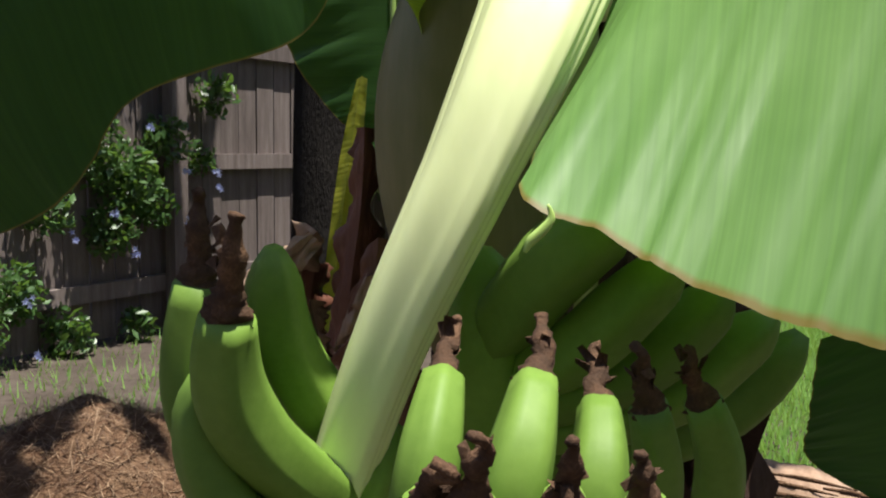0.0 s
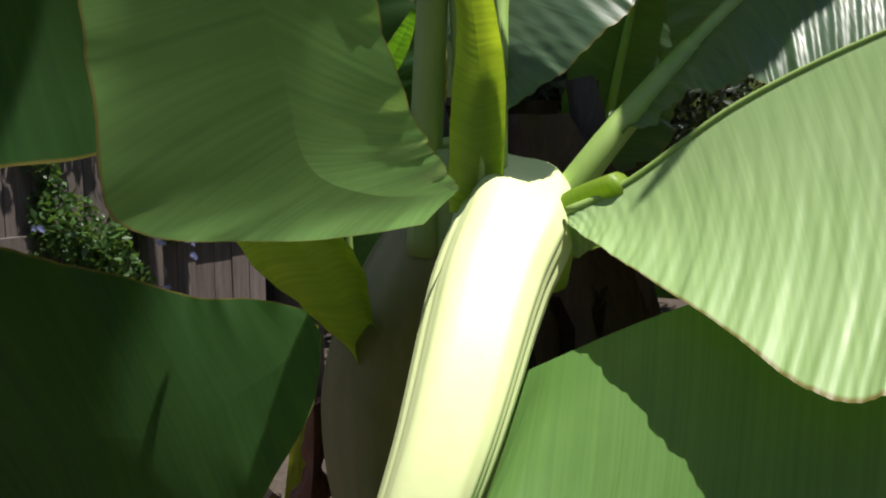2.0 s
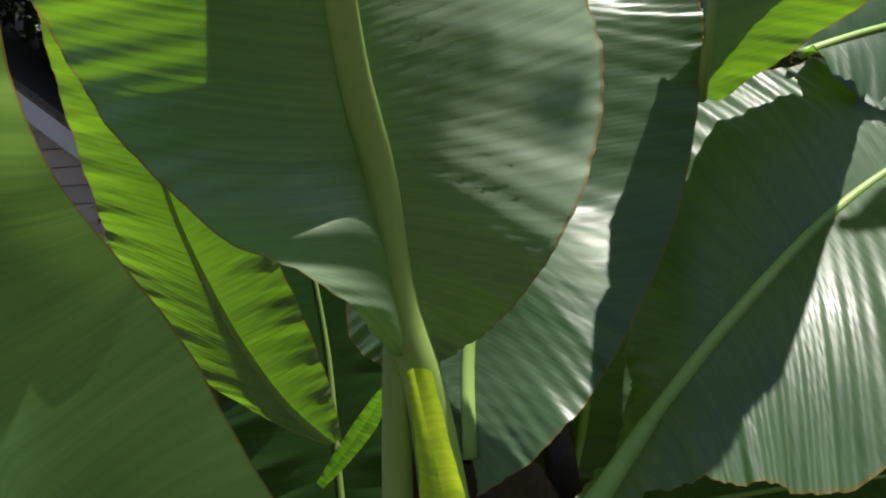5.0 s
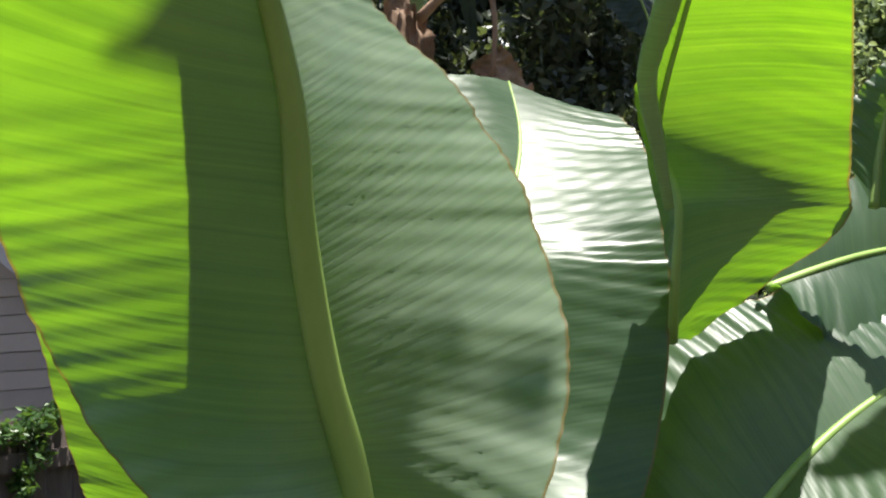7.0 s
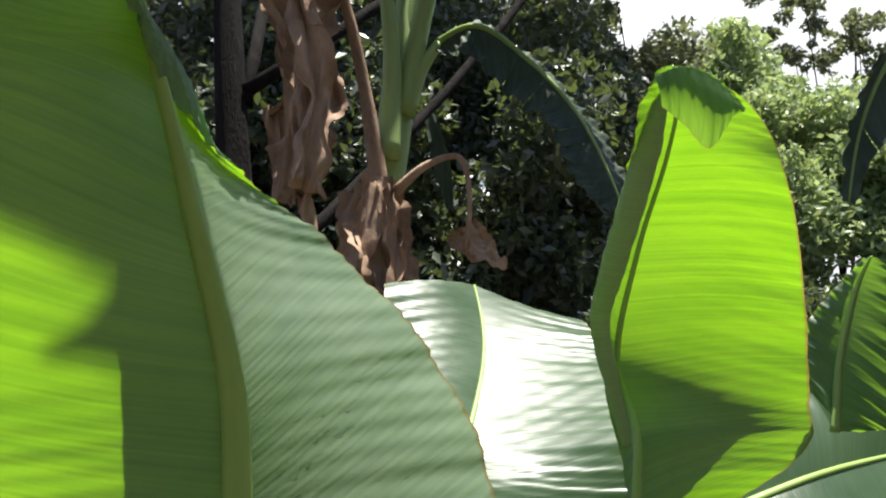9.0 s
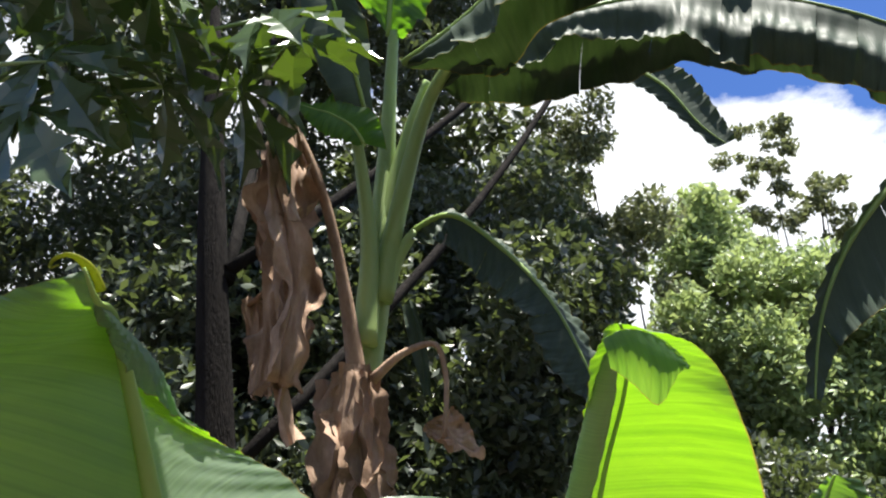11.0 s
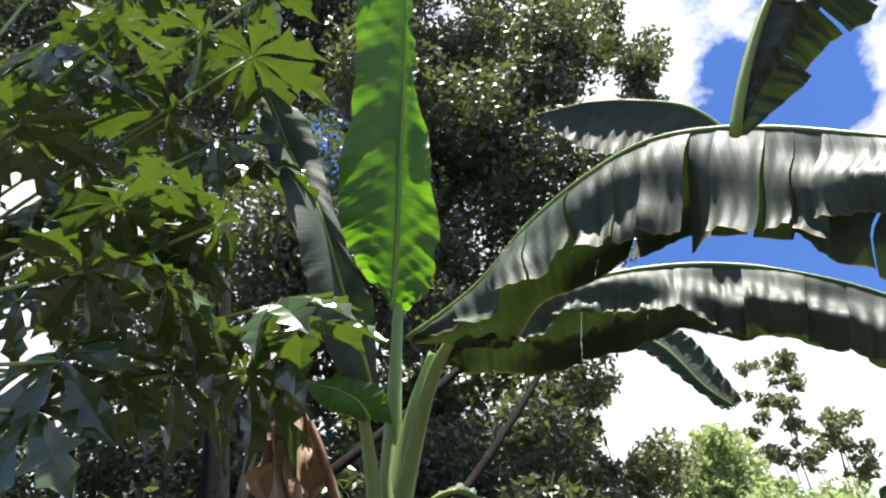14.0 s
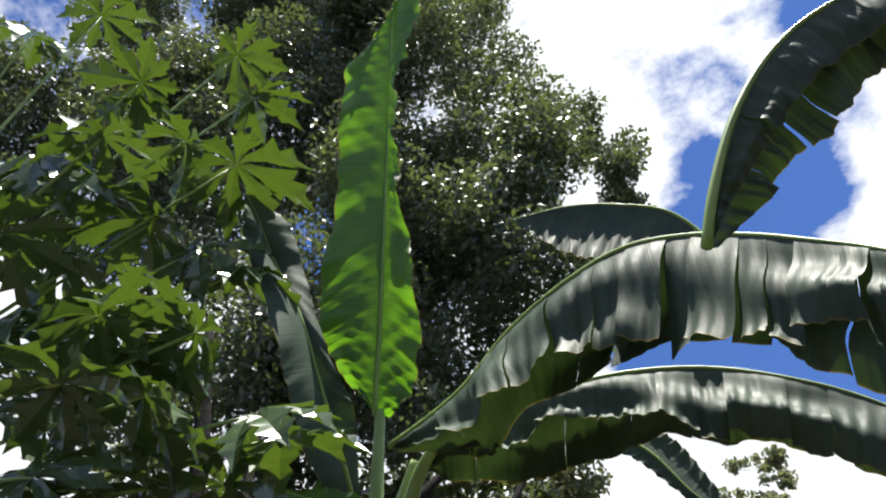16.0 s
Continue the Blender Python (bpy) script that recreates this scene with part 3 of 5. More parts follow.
# ---- the fruiting banana plant ----
def banana_plant():
    p = thing("banana_plant", (0, 0, 0), "fruiting banana plant with broad green leaves and a hanging green bunch", "banana plant")
    # trunk and dry sheaths
    tube("pseudostem", [(0.40, 1.38, -0.02), (0.38, 1.36, 0.6), (0.226, 1.300, 0.946), (0.194, 1.275, 1.10), (0.222, 1.250, 1.22), (0.30, 1.26, 1.36)], [0.13, 0.12, 0.10, 0.092, 0.07, 0.05], SHEATH, p, "grey-brown pseudostem", 40, 18, 1.0, 0.03)
    # fruit stalk
    tube("fruit_stalk", [(0.32, 1.36, 1.20), (0.33, 1.29, 1.33), (0.333, 1.150, 1.317), (0.306, 1.080, 1.265), (0.263, 0.965, 1.141), (0.220, 0.930, 1.037), (0.169, 0.930, 0.921), (0.127, 0.950, 0.798), (0.090, 0.980, 0.660)], [0.05, 0.056, 0.060, 0.053, 0.041, 0.031, 0.026, 0.024, 0.022], STALK, p, "thick pale yellow-green fruit stalk", 80, 96, 0.75, 0.06, grooves=0.016)
    # petiole of the hanging leaf
    st = [((0.217, 1.200, 1.031), (0.213, 1.200, 1.031), (0.222, 1.200, 1.031)),
          ((0.203, 1.200, 1.093), (0.189, 1.200, 1.093), (0.213, 1.210, 1.091)),
          ((0.190, 1.220, 1.151), (0.168, 1.200, 1.154), (0.203, 1.220, 1.151)),
          ((0.162, 1.190, 1.209), (0.135, 1.150, 1.213), (0.188, 1.180, 1.205)),
          ((0.123, 1.140, 1.287), (0.089, 1.100, 1.271), (0.175, 1.140, 1.282)),
          ((0.094, 1.080, 1.341), (0.058, 1.050, 1.337), (0.142, 1.100, 1.340)),
          ((0.075, 1.000, 1.389), (0.046, 0.980, 1.391), (0.120, 1.050, 1.391))]
    lamina("petiole", [q[0] for q in st], [q[1] for q in st], [q[2] for q in st], CHANNEL, p, "bright yellow-green channelled petiole with a brown edge", -0.5, 0.003, 5, 51, 40, 8)
    # leaf that hangs beside the bunch, its shade put into the dark colour
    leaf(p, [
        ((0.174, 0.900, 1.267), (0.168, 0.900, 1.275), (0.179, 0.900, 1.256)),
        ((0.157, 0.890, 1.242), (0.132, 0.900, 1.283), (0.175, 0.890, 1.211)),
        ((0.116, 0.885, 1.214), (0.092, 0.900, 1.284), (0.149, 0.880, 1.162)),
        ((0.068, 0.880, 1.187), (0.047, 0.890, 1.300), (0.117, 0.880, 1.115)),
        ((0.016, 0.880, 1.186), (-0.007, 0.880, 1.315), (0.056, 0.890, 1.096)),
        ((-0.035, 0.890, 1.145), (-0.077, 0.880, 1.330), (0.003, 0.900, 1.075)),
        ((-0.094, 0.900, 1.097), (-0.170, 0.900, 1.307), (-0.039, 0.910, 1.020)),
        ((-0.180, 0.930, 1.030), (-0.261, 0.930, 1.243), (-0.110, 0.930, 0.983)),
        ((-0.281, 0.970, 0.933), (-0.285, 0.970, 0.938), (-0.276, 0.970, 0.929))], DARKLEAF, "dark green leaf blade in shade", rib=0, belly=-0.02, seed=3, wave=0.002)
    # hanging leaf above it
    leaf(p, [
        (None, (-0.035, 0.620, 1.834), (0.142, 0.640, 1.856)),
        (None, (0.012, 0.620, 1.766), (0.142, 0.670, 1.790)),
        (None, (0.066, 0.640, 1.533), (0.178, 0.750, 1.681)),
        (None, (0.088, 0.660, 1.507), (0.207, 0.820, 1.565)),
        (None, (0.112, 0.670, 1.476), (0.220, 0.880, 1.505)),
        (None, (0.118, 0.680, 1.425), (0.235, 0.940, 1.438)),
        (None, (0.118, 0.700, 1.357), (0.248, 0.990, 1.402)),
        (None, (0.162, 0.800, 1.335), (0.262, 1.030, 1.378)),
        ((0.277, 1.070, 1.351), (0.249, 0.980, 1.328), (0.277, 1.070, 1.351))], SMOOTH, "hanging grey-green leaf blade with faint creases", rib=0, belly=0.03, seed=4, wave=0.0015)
    # leaf in the shade behind it, darkened by its material as well
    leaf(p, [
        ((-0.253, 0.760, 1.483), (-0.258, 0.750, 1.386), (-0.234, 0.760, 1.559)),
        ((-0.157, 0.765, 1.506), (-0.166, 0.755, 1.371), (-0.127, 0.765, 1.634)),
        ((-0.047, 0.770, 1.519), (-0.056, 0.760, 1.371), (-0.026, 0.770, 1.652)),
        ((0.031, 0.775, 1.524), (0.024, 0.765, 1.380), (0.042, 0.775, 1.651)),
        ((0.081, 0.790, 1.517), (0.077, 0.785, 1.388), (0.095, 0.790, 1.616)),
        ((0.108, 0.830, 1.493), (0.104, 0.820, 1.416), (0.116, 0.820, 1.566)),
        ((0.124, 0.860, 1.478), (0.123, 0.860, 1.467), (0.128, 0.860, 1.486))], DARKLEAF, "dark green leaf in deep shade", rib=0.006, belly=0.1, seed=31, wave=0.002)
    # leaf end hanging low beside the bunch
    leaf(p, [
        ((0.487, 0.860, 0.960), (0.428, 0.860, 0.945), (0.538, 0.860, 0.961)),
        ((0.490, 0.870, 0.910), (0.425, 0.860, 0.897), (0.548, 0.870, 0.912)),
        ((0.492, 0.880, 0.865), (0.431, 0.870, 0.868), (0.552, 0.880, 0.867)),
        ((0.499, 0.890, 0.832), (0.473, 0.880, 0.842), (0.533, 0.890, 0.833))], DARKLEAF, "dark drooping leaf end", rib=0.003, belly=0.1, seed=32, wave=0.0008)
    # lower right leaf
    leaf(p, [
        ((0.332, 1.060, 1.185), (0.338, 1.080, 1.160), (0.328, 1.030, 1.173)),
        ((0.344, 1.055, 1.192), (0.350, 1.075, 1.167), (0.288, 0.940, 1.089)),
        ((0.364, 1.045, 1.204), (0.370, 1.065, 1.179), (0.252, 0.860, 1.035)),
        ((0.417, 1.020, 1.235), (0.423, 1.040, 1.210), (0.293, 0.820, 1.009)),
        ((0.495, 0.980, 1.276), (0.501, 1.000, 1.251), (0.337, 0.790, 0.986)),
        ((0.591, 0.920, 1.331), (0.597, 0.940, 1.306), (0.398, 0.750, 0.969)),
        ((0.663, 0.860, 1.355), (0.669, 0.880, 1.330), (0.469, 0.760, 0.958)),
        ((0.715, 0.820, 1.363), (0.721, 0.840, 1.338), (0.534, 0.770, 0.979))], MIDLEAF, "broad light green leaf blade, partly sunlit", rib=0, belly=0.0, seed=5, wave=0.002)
    # upper right leaf
    leaf(p, [
        ((0.377, 1.100, 1.329), (0.389, 1.145, 1.279), (0.377, 1.090, 1.317)),
        ((0.427, 1.090, 1.353), (0.439, 1.135, 1.303), (0.401, 1.020, 1.301)),
        ((0.516, 1.050, 1.423), (0.528, 1.095, 1.373), (0.455, 0.900, 1.268)),
        ((0.618, 1.000, 1.478), (0.630, 1.045, 1.428), (0.506, 0.800, 1.238)),
        ((0.687, 0.950, 1.503), (0.699, 0.995, 1.453), (0.566, 0.780, 1.271)),
        ((0.763, 0.920, 1.521), (0.775, 0.965, 1.471), (0.610, 0.740, 1.355))], WAXY, "arching leaf blade with a bright waxy sheen", rib=0.0045, belly=-0.15, seed=6, wave=0.0015, pleat=0.0004, pleats=26, n=200)
    tube("petiole", [(0.364, 1.200, 1.247), (0.374, 1.150, 1.308), (0.401, 1.120, 1.334), (0.427, 1.090, 1.354)], [0.026, 0.026, 0.025, 0.016], CHANNEL, p, "short yellow-green petiole", 16, 12, 0.7)
    return p


PLANT = banana_plant()
YELLOW = leaf_material("yellowing_strap", (0.30, 0.32, 0.03), (0.40, 0.40, 0.05), (0.5, 0.55, 0.03), 0.5, brown=0.9, vein_bump=0.2)


def dry_skirt(parent, foot, count, r, top, low, seed, material):
    """Dead sheaths and leaf rags that hang round a pseudostem."""
    rng = random.Random(seed)
    for i in range(count):
        a = 2 * math.pi * (i + rng.uniform(-0.3, 0.3)) / count
        o = Vector((math.cos(a), math.sin(a), 0))
        t = Vector((-o.y, o.x, 0))
        z1, z0 = top * rng.uniform(0.8, 1.0), low * rng.uniform(0.6, 1.4)
        st = []
        for k in range(5):
            q = k / 4
            c = Vector(foot) + o * (r * (1 + 0.5 * q + rng.uniform(-0.1, 0.2))) + t * rng.uniform(-0.03, 0.03)
            c.z = (z1 + (z0 - z1) * q) if top else foot[2] + 0.25 - 0.55 * q + rng.uniform(-0.05, 0.05)
            w = r * (0.35 + 0.75 * math.sin(math.pi * (0.15 + 0.8 * q))) * rng.uniform(0.7, 1.3)
            st.append((tuple(c), tuple(c - t * w + o * rng.uniform(-0.03, 0.03)), tuple(c + t * w + o * rng.uniform(-0.03, 0.03))))
        lamina("dead_sheath", [q[0] for q in st], [q[1] for q in st], [q[2] for q in st], material, parent, "", 0.5, 0.01, 3, seed + i, 26, 6, (2, 2), 0.3, 0.3, 0.05)


dry_skirt(PLANT, (0.36, 1.36, 0), 13, 0.11, 1.10, 0.25, 5, DARKDEAD)
leaf(PLANT, [
    ((0.063, 1.500, 1.140), (0.057, 1.500, 1.136), (0.071, 1.500, 1.136)),
    ((0.050, 1.500, 1.048), (0.037, 1.500, 1.047), (0.064, 1.500, 1.046)),
    ((0.035, 1.500, 0.927), (0.020, 1.500, 0.926), (0.051, 1.500, 0.923)),
    ((0.025, 1.500, 0.818), (0.007, 1.500, 0.818), (0.034, 1.500, 0.818)),
    ((0.017, 1.500, 0.691), (0.003, 1.500, 0.691), (0.031, 1.500, 0.692))], YELLOW, "yellow strap-like dying leaf with brown spots", rib=0, belly=0.3, seed=40, half=6, wave=0.0008)
for i, st in enumerate((
    [((0.056, 1.300, 0.807), (0.043, 1.300, 0.807), (0.069, 1.300, 0.801)), ((0.048, 1.280, 0.850), (0.034, 1.270, 0.846), (0.051, 1.300, 0.840)), ((0.044, 1.260, 0.886), (0.029, 1.250, 0.869), (0.051, 1.300, 0.875))],
    [((0.078, 1.250, 0.796), (0.072, 1.250, 0.821), (0.102, 1.250, 0.791)), ((0.107, 1.220, 0.865), (0.083, 1.220, 0.858), (0.130, 1.220, 0.854)), ((0.123, 1.200, 0.921), (0.115, 1.200, 0.927), (0.137, 1.200, 0.939))],
    [((-0.033, 1.200, 0.871), (-0.039, 1.200, 0.883), (-0.027, 1.200, 0.853)), ((0.014, 1.200, 0.914), (0.003, 1.200, 0.920), (0.026, 1.200, 0.897)), ((0.061, 1.200, 0.960), (0.056, 1.200, 0.966), (0.070, 1.200, 0.955))])):
    leaf(PLANT, st, DEAD, "scrap of dry pinkish-brown leaf", rib=0, belly=0.5, seed=41 + i, n=30, half=7, wave=0.004, crumple=0.02)


for i, st in enumerate((
    [((0.010, 1.390, 0.670), (-0.027, 1.420, 0.654), (0.015, 1.440, 0.645)), ((0.014, 1.390, 0.824), (-0.015, 1.420, 0.813), (0.023, 1.440, 0.815)), ((0.025, 1.390, 0.907), (0.004, 1.420, 0.891), (0.026, 1.440, 0.901))],
    [((0.066, 1.330, 0.701), (0.031, 1.360, 0.685), (0.079, 1.380, 0.677)), ((0.076, 1.330, 0.875), (0.053, 1.360, 0.865), (0.086, 1.380, 0.859)), ((0.089, 1.330, 0.988), (0.074, 1.360, 0.981), (0.092, 1.380, 0.985)), ((0.092, 1.330, 1.071), (0.081, 1.360, 1.067), (0.090, 1.380, 1.068))],
    [((0.138, 1.210, 0.762), (0.095, 1.240, 0.746), (0.171, 1.260, 0.738)), ((0.124, 1.210, 0.890), (0.085, 1.240, 0.839), (0.150, 1.260, 0.886)), ((0.124, 1.210, 0.959), (0.110, 1.240, 0.931), (0.133, 1.260, 0.952))],
    [((-0.043, 1.420, 0.693), (-0.074, 1.450, 0.671), (-0.032, 1.470, 0.679)), ((-0.034, 1.420, 0.765), (-0.062, 1.450, 0.744), (-0.027, 1.470, 0.754)), ((-0.004, 1.420, 0.844), (-0.026, 1.450, 0.834), (0.001, 1.470, 0.836))],
    [((-0.134, 1.350, 0.834), (-0.150, 1.380, 0.823), (-0.142, 1.400, 0.793)), ((-0.059, 1.350, 0.876), (-0.078, 1.380, 0.874), (-0.063, 1.400, 0.837)), ((-0.002, 1.350, 0.917), (-0.016, 1.380, 0.920), (0.001, 1.400, 0.892)), ((0.034, 1.350, 0.950), (0.020, 1.380, 0.950), (0.031, 1.400, 0.933))])):
    leaf(PLANT, st, REDDEAD if i < 4 else DEAD, "dry red-brown sheath peeling from the stem" if i < 4 else "curled strip of dry tan leaf", rib=0, belly=0.4, seed=90 + i, n=36, half=7, wave=0.004, crumple=0.03)


def finger(parent, way, r, seed, dry=True):
    """One green banana along a curve from its stalk to its end: five-sided, with the dry flower at the end."""
    n, k = 18, 20
    c = spline(way, n)
    verts, faces = [], []
    side = None
    rng = np.random.RandomState(seed)
    turn = rng.rand() * 6
    for i in range(n):
        s = i / (n - 1)
        d = c[min(i + 1, n - 1)] - c[max(i - 1, 0)]
        d /= np.linalg.norm(d)
        if side is None:
            side = np.cross(d, [0.2, 1, 0.1])
        side = side - d * (side @ d)
        side /= np.linalg.norm(side)
        up = np.cross(d, side)
        w = r * (0.5 + 0.5 * min(1, s / 0.3) ** 0.7) * (1 - 0.30 * max(0, (s - 0.6) / 0.4) ** 1.6)
        if not dry:
            w *= 1 - 0.6 * max(0, (s - 0.86) / 0.14) ** 2
        for j in range(k):
            a = 2 * math.pi * j / k
            kk = w * (1 + 0.07 * math.cos(5 * a + turn))
            verts.append(c[i] + side * math.cos(a) * kk + up * math.sin(a) * kk)
    for i in range(n - 1):
        for j in range(k):
            a, b = i * k + j, i * k + (j + 1) % k
            faces.append((a, b, b + k, a + k))
    faces.append(tuple(range(k - 1, -1, -1)))
    faces.append(tuple((n - 1) * k + j for j in range(k)))
    f = raw_object("banana", verts, faces, FRUIT, parent, "", True)
    if dry:
        d = c[n - 1] - c[n - 3]
        d /= np.linalg.norm(d)
        e = c[n - 1]
        h = r * 2.6 / 0.018 * 0.018
        q = [e - d * 0.003, e + d * h * 0.15, e + d * h * 0.4 + rng.normal(size=3) * 0.0012, e + d * h * 0.65 + rng.normal(size=3) * 0.002, e + d * h * 0.9 + rng.normal(size=3) * 0.003, e + d * h * 1.05 + rng.normal(size=3) * 0.003]
        fl = tube("dry_flower", q, [r * 0.68, r * 0.5, r * 0.30, r * 0.36, r * 0.16, r * 0.2], FLOWER, f, "", 22, 11, 0.8, 0.1, seed, 0.45)
        verts, faces = [], []
        for t in range(4):
            a = rng.rand() * 6.28
            o = side * math.cos(a) + up * math.sin(a)
            p0 = e + d * h * rng.uniform(0.25, 0.75) + o * r * 0.2
            t1 = np.cross(o, d)
            tip = p0 + o * r * rng.uniform(0.25, 0.6) + d * h * rng.uniform(-0.1, 0.3)
            m = len(verts)
            verts += [p0 - t1 * r * 0.22, p0 + t1 * r * 0.22, tip + t1 * r * 0.18 + d * 0.001, tip - t1 * r * 0.12, (p0 + tip) / 2 + d * r * 0.25]
            faces += [(m, m + 1, m + 4), (m + 1, m + 2, m + 4), (m + 2, m + 3, m + 4), (m + 3, m, m + 4)]
        raw_object("bract", verts, faces, FLOWER, fl)
    return f


def bunch():
    p = PLANT
    # the hand on the left of the stalk
    for i, (way, r, dry) in enumerate([
        ([(0.146, 0.960, 0.786), (0.100, 0.890, 0.850), (0.080, 0.860, 0.903), (0.084, 0.840, 0.953)], .0235, True),
        ([(0.173, 1.020, 0.813), (0.117, 0.980, 0.852), (0.092, 0.940, 0.917), (0.094, 0.910, 0.984)], .0225, False),
        ([(0.127, 0.970, 0.768), (0.066, 0.930, 0.817), (0.038, 0.920, 0.876), (0.043, 0.910, 0.960)], .0225, True),
        ([(0.162, 1.000, 0.834), (0.131, 1.000, 0.846), (0.106, 0.990, 0.875), (0.091, 0.980, 0.920)], .0165, False),
        ([(0.160, 0.920, 0.772), (0.089, 0.890, 0.799), (0.059, 0.880, 0.844), (0.053, 0.880, 0.907)], .0195, False),
        ([(0.129, 0.960, 0.750), (0.147, 0.950, 0.791), (0.160, 0.950, 0.825), (0.165, 0.960, 0.849)], .0165, False)]):
        finger(p, way, r, i, dry)
    # the near hand
    for i, (way, r) in enumerate([
        ([(0.185, 0.800, 0.809), (0.203, 0.745, 0.874), (0.209, 0.745, 0.911), (0.213, 0.775, 0.938)], .0150),
        ([(0.213, 0.800, 0.801), (0.241, 0.730, 0.875), (0.250, 0.725, 0.914), (0.258, 0.755, 0.942)], .0162),
        ([(0.241, 0.820, 0.791), (0.279, 0.750, 0.864), (0.287, 0.745, 0.900), (0.291, 0.775, 0.925)], .0155),
        ([(0.255, 0.950, 0.744), (0.330, 0.880, 0.807), (0.335, 0.840, 0.864), (0.324, 0.820, 0.913)], .0155),
        ([(0.277, 0.980, 0.729), (0.381, 0.930, 0.785), (0.387, 0.900, 0.845), (0.368, 0.880, 0.899)], .0165),
        ([(0.178, 0.840, 0.733), (0.197, 0.760, 0.823), (0.204, 0.720, 0.878), (0.211, 0.700, 0.905)], .0140),
        ([(0.205, 0.840, 0.734), (0.224, 0.740, 0.833), (0.229, 0.700, 0.886), (0.230, 0.685, 0.913)], .0140),
        ([(0.239, 0.840, 0.736), (0.265, 0.750, 0.826), (0.268, 0.710, 0.881), (0.267, 0.690, 0.912)], .0140),
        ([(0.271, 0.860, 0.725), (0.310, 0.780, 0.814), (0.309, 0.740, 0.868), (0.305, 0.720, 0.899)], .0140)]):
        finger(p, way, r, 20 + i, True)
    # the hand in the shade of the right leaf
    for i, (way, r) in enumerate([
        ([(0.230, 0.990, 0.892), (0.261, 0.950, 0.951), (0.288, 0.920, 0.987), (0.320, 0.900, 1.012)], .027),
        ([(0.231, 0.990, 0.866), (0.302, 0.960, 0.914), (0.329, 0.940, 0.947), (0.358, 0.920, 0.982)], .024),
        ([(0.236, 0.990, 0.848), (0.342, 0.980, 0.894), (0.375, 0.970, 0.926), (0.402, 0.960, 0.958)], .024),
        ([(0.240, 1.000, 0.827), (0.372, 1.000, 0.868), (0.412, 1.000, 0.900), (0.448, 1.000, 0.931)], .024),
        ([(0.241, 1.020, 0.802), (0.397, 1.030, 0.832), (0.447, 1.040, 0.863), (0.484, 1.040, 0.910)], .024),
        ([(0.228, 1.000, 0.791), (0.231, 0.990, 0.857), (0.234, 0.980, 0.916), (0.229, 0.970, 0.980)], .028)]):
        finger(p, way, r, 50 + i, False)


bunch()


